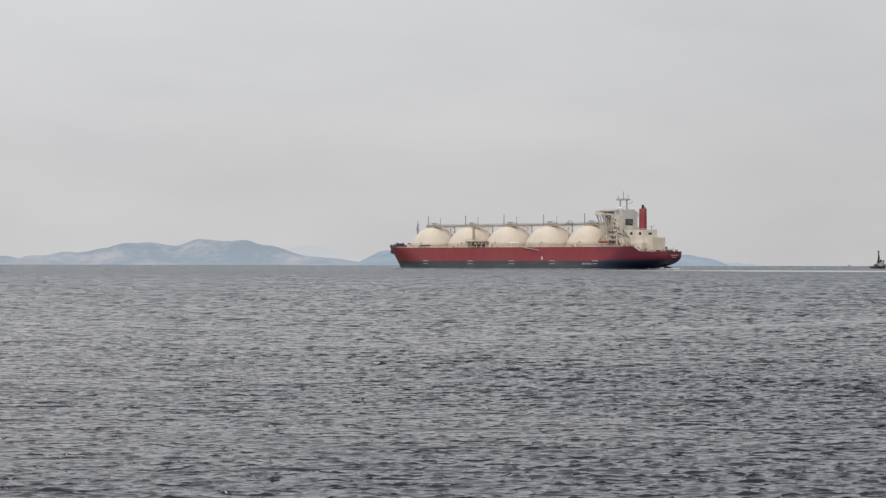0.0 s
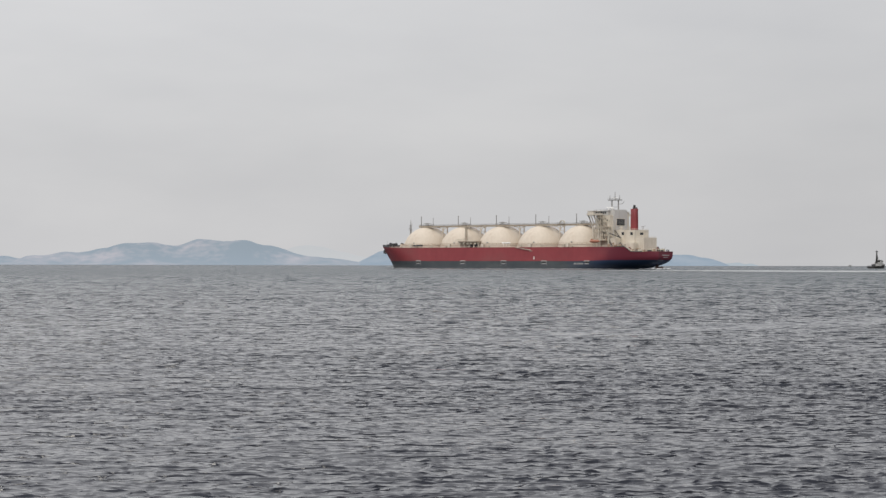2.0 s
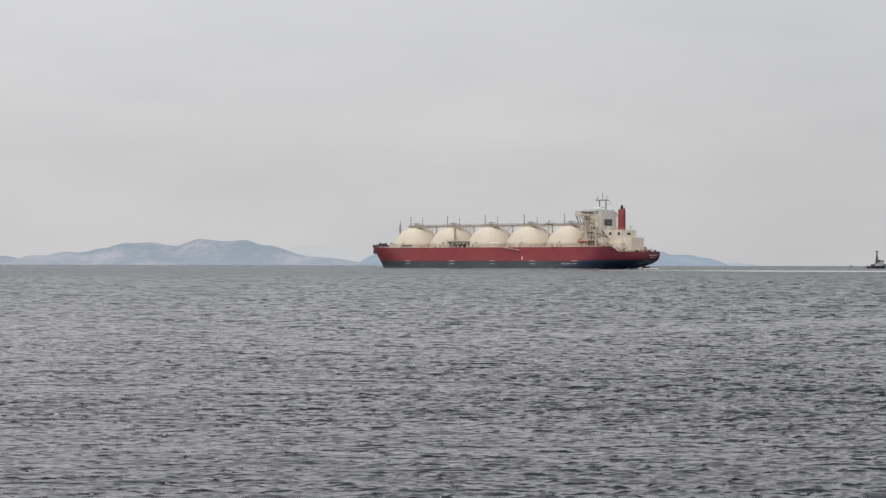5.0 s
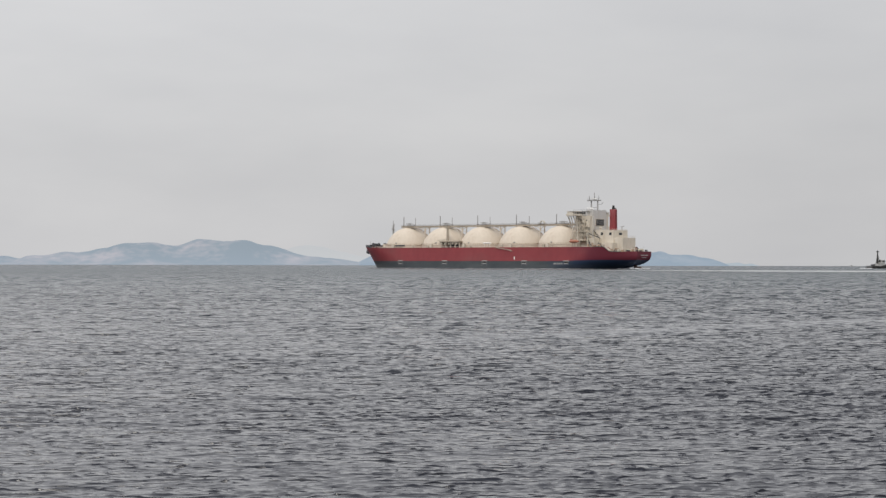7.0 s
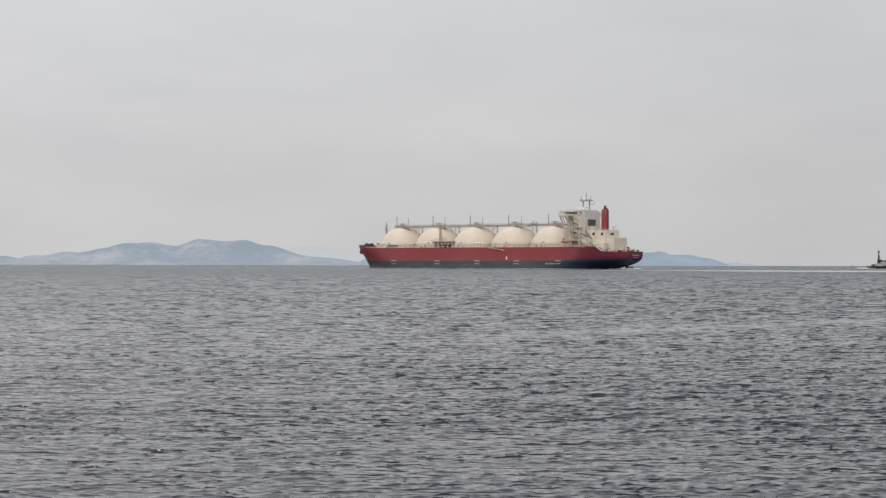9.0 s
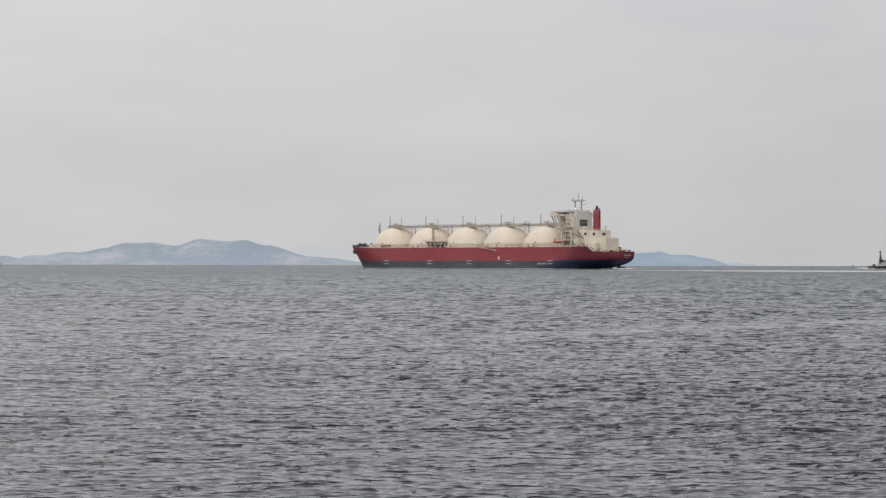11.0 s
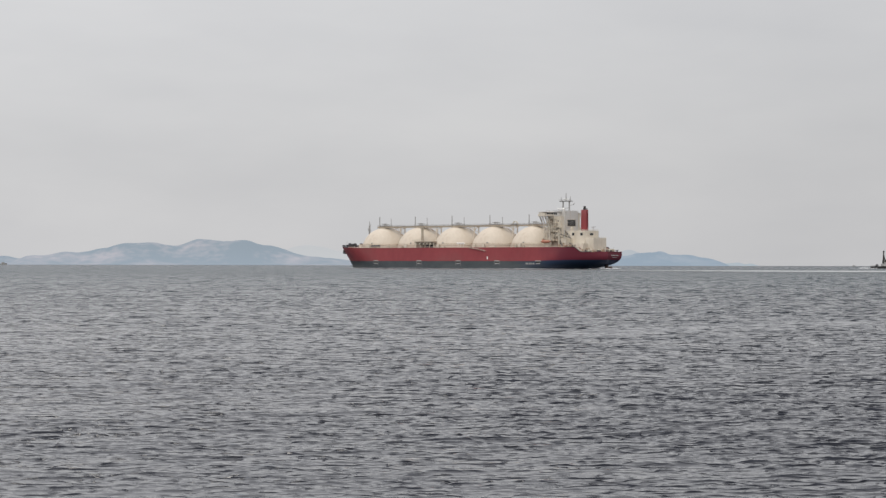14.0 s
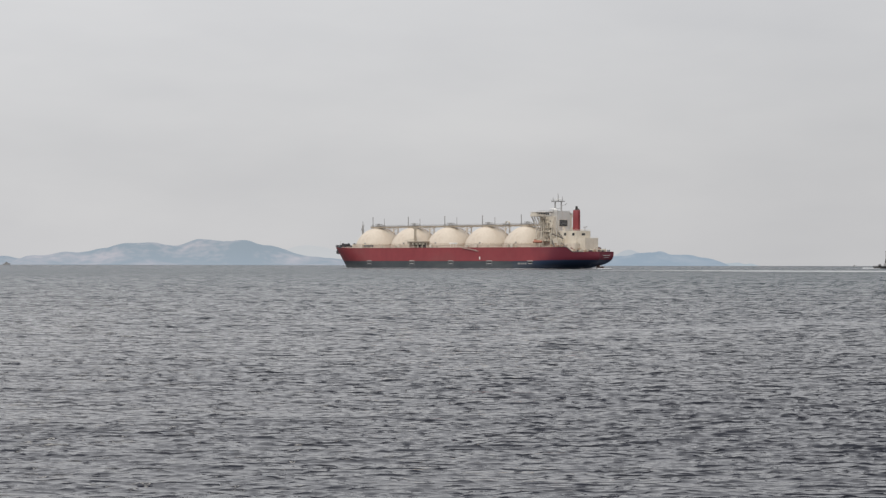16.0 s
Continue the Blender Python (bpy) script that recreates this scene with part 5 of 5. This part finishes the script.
# ---------------------------------------------------------------- small craft
def tug():
    """A dark tug with a tall mast; x forward, waterline at z = 0."""
    t = thing("tugboat", pose(423, 2000, 0), "dark tugboat with a tall mast, under way", "tugboat")
    bm = bmesh.new()
    rows = []
    n = 26
    for j in range(6):
        v = j / 5
        row_p, row_s = [], []
        for i in range(n + 1):
            u = i / n
            x = -12 + 25 * u + (0.8 * v if u > 0.8 else 0)
            zt = 2.1 + 2.2 * smoothstep(0.45, 1.0, u)
            z = -1.5 + (zt + 1.5) * v
            h = 4.9 * (1 - max(0.0, (u - 0.55) / 0.45) ** 2.4) ** 0.6 * (1 - 0.25 * max(0.0, (0.12 - u) / 0.12)) * (0.82 + 0.18 * v)
            row_p.append(bm.verts.new((x, max(h, 0.05), z)))
            row_s.append(bm.verts.new((x, -max(h, 0.05), z)))
        rows.append((row_p, row_s))
    for (ap, as_), (bp, bs) in zip(rows, rows[1:]):
        for i in range(n):
            bm.faces.new((ap[i], ap[i + 1], bp[i + 1], bp[i]))
            bm.faces.new((as_[i + 1], as_[i], bs[i], bs[i + 1]))
        bm.faces.new((ap[0], as_[0], bs[0], bp[0]))
        bm.faces.new((ap[n], as_[n], bs[n], bp[n]))
    for i in range(n):
        bm.faces.new((rows[-1][0][i], rows[-1][0][i + 1], rows[-1][1][i + 1], rows[-1][1][i]))
    part("hull", bm, SOOT, t, "black tug hull", True)
    bm = bmesh.new()
    for i in range(20):
        a = -11.6 + 1.0 * i
        rod(bm, (a, 4.95, 1.4), (a + 0.85, 4.95, 1.4), 0.35, seg=8)
    part("fender", bm, DARK, t)
    bm = bmesh.new()
    box(bm, -1.5, 8.6, -3.2, 3.2, 2.2, 4.8, 0.15)
    box(bm, 0.8, 7.8, -2.8, 2.8, 4.8, 6.1, 0.12)
    house = part("deckhouse", bm, FADED, t, "pale grey deckhouse")
    bm = bmesh.new()
    box(bm, 3.5, 8.5, -2.6, 2.6, 5.0, 8.0, 0.2)
    box(bm, 3.1, 8.9, -3.0, 3.0, 8.0, 8.3, 0.05)
    part("wheelhouse", bm, WHITE, house)
    bm = bmesh.new()
    for y in (2.62, -2.62):
        for k in range(4):
            box(bm, 3.8 + 1.15 * k, 4.75 + 1.15 * k, y - 0.05, y + 0.05, 6.3, 7.6)
    for k in range(4):
        box(bm, 8.46, 8.56, -2.2 + 1.15 * k, -1.3 + 1.15 * k, 6.3, 7.6)
        box(bm, 3.44, 3.54, -2.2 + 1.15 * k, -1.3 + 1.15 * k, 6.3, 7.6)
    part("window", bm, GLASS, house)
    bm = bmesh.new()
    for y in (-0.9, 0.9):
        rod(bm, (-0.7, y, 5.0), (0.2, y * 0.3, 13.6), 0.3, 0.2, 8)
        rod(bm, (1.7, y, 8.2), (0.5, y * 0.3, 13.6), 0.22, 0.18, 8)
    for z in (9.5, 11, 12.5):
        rod(bm, (-0.4, -0.7, z), (0.9, 0.7, z), 0.14, seg=6)
        rod(bm, (-0.4, 0.7, z), (0.9, -0.7, z), 0.14, seg=6)
    rod(bm, (0.3, 0, 4.8), (0.3, 0, 13.6), 0.85, 0.6, 10)
    rod(bm, (0.3, 0, 13.6), (0.3, 0, 16.2), 0.6, 0.5, 10)
    box(bm, -0.5, 1.1, -1.0, 1.0, 16.0, 16.9, 0.1)
    rod(bm, (0.3, 0, 16.8), (0.3, 0, 18.2), 0.2, 0.12, 8)
    part("mast", bm, SOOT, t, "tall black mast with stays", True)
    for y in (1.3, -1.3):
        bm = bmesh.new()
        lathe(bm, [(0.7, 4.8), (0.65, 7.8), (0.5, 8.0), (0.45, 8.6)], 14, 2.3, y)
        part("funnel", bm, SOOT, t, "", True)
    bm = bmesh.new()
    box(bm, -7.5, -5.4, -1.6, 1.6, 2.0, 3.6, 0.15)
    rod(bm, (-6.4, -2, 3.4), (-6.4, 2, 3.4), 0.8, seg=12)
    part("tow_winch", bm, DARK, t)
    bm = bmesh.new()
    rail(bm, [(-11.2, 4.2, 2.1), (-4, 4.5, 2.2)], 1.0, 1.5, 0.06)
    rail(bm, [(-11.2, -4.2, 2.1), (-4, -4.5, 2.2)], 1.0, 1.5, 0.06)
    part("deck_rail", bm, MASTGREY, t)
    bm = bmesh.new()
    rng = random.Random(8)
    for k in range(70):
        x = rng.uniform(-22, -8)
        bmesh.ops.create_icosphere(bm, subdivisions=1, radius=rng.uniform(0.4, 1.1),
                                   matrix=Matrix.Translation((x, rng.uniform(-5, 5.5), 0.1)) @ Matrix.Diagonal((2.0, 1.2, 0.55, 1)))
    return t, part("stern_wash", bm, FOAM, t, "white wash behind the tug", True)


TUG, TUG_WASH = tug()


def small_boat(name, m, label, hull_mat, house_mat, length):
    b = thing(name, m, label, "boat")
    k = length / 10.0
    bm = bmesh.new()
    rows = []
    n = 12
    for j in range(4):
        v = j / 3
        p, s = [], []
        for i in range(n + 1):
            u = i / n
            h = 1.5 * k * (1 - max(0.0, (u - 0.5) / 0.5) ** 2.2) ** 0.7 * (0.75 + 0.25 * v)
            z = (-0.4 + (1.7 + 0.8 * u * u) * v) * k
            p.append(bm.verts.new(((-5 + 10 * u) * k, max(h, 0.03), z)))
            s.append(bm.verts.new(((-5 + 10 * u) * k, -max(h, 0.03), z)))
        rows.append((p, s))
    for (ap, as_), (bp, bs) in zip(rows, rows[1:]):
        for i in range(n):
            bm.faces.new((ap[i], ap[i + 1], bp[i + 1], bp[i]))
            bm.faces.new((as_[i + 1], as_[i], bs[i], bs[i + 1]))
        bm.faces.new((ap[0], as_[0], bs[0], bp[0]))
    for i in range(n):
        bm.faces.new((rows[-1][0][i], rows[-1][0][i + 1], rows[-1][1][i + 1], rows[-1][1][i]))
    part("hull", bm, hull_mat, b, "", True)
    bm = bmesh.new()
    box(bm, -2.2 * k, 1.6 * k, -1.1 * k, 1.1 * k, 1.2 * k, 3.3 * k, 0.12 * k)
    part("cabin", bm, house_mat, b)
    bm = bmesh.new()
    rod(bm, (-0.4 * k, 0, 3.2 * k), (-0.4 * k, 0, 5.4 * k), 0.12 * k, seg=6)
    part("mast", bm, house_mat, b)
    return b


BOAT_FAR = small_boat("motor_boat", pose(792, 4000, 0), "small dark motor boat far out on the horizon", MASTGREY, MASTGREY, 7.0)
BOAT_LEFT = small_boat("fishing_boat", pose(-967, 4200, 0), "small dark fishing boat before the far island", MASTGREY, MASTGREY, 15.0)


# ---------------------------------------------------------------- what moves
def motions():
    rows = []
    for t in (0.0, 4.0, 8.0, 12.0, 16.0):
        rows.append((t, pose(*(MID + HEAD * (SPEED * t)), 0, 0, SHIP_TURN)))
    walk(SHIP, rows)
    # the tug drifts a little, then gathers way
    rows = []
    for t, x, turn in ((0.0, 424.4, 56), (1.0, 422.8, 53), (4.0, 422.5, 46), (7.0, 423.3, 37), (9.0, 424.4, 27), (11.5, 426.4, 12),
                       (13.0, 428.0, 8), (14.0, 429.1, 6), (15.0, 430.5, 5), (16.0, 431.9, 5)):
        rows.append((t, pose(x, 2000, 0, 0, 0, turn)))
    walk(TUG, rows)
    # its wash wells up as the screw begins to turn
    walk(TUG_WASH, [(0.0, pose(3, 0, -0.9)), (4.0, pose(3, 0, -0.8)), (7.0, pose(2, 0, -0.2)), (10.0, pose(0, 0, 0)), (16.0, pose(0, 0, 0))])
    walk(BOAT_FAR, [(0.0, pose(792, 4000, 0, 0, 0, 8)), (16.0, pose(802, 4001, 0, 0, 0, 8))])
    walk(BOAT_LEFT, [(0.0, pose(-945, 4200, 0, 0, 0, 0)), (16.0, pose(-893, 4200, 0, 0, 0, 0))])
    walk(BAY, [(0.0, pose(0, 0, 0)), (8.0, pose(-4.4, -3.6, 0)), (16.0, pose(-8.8, -7.2, 0))])
    for ob, (vx, vy) in WAVES:
        walk(ob, [(0.0, pose(0, 0, 0)), (8.0, pose(vx * 8, vy * 8, 0)), (16.0, pose(vx * 16, vy * 16, 0))])


motions()
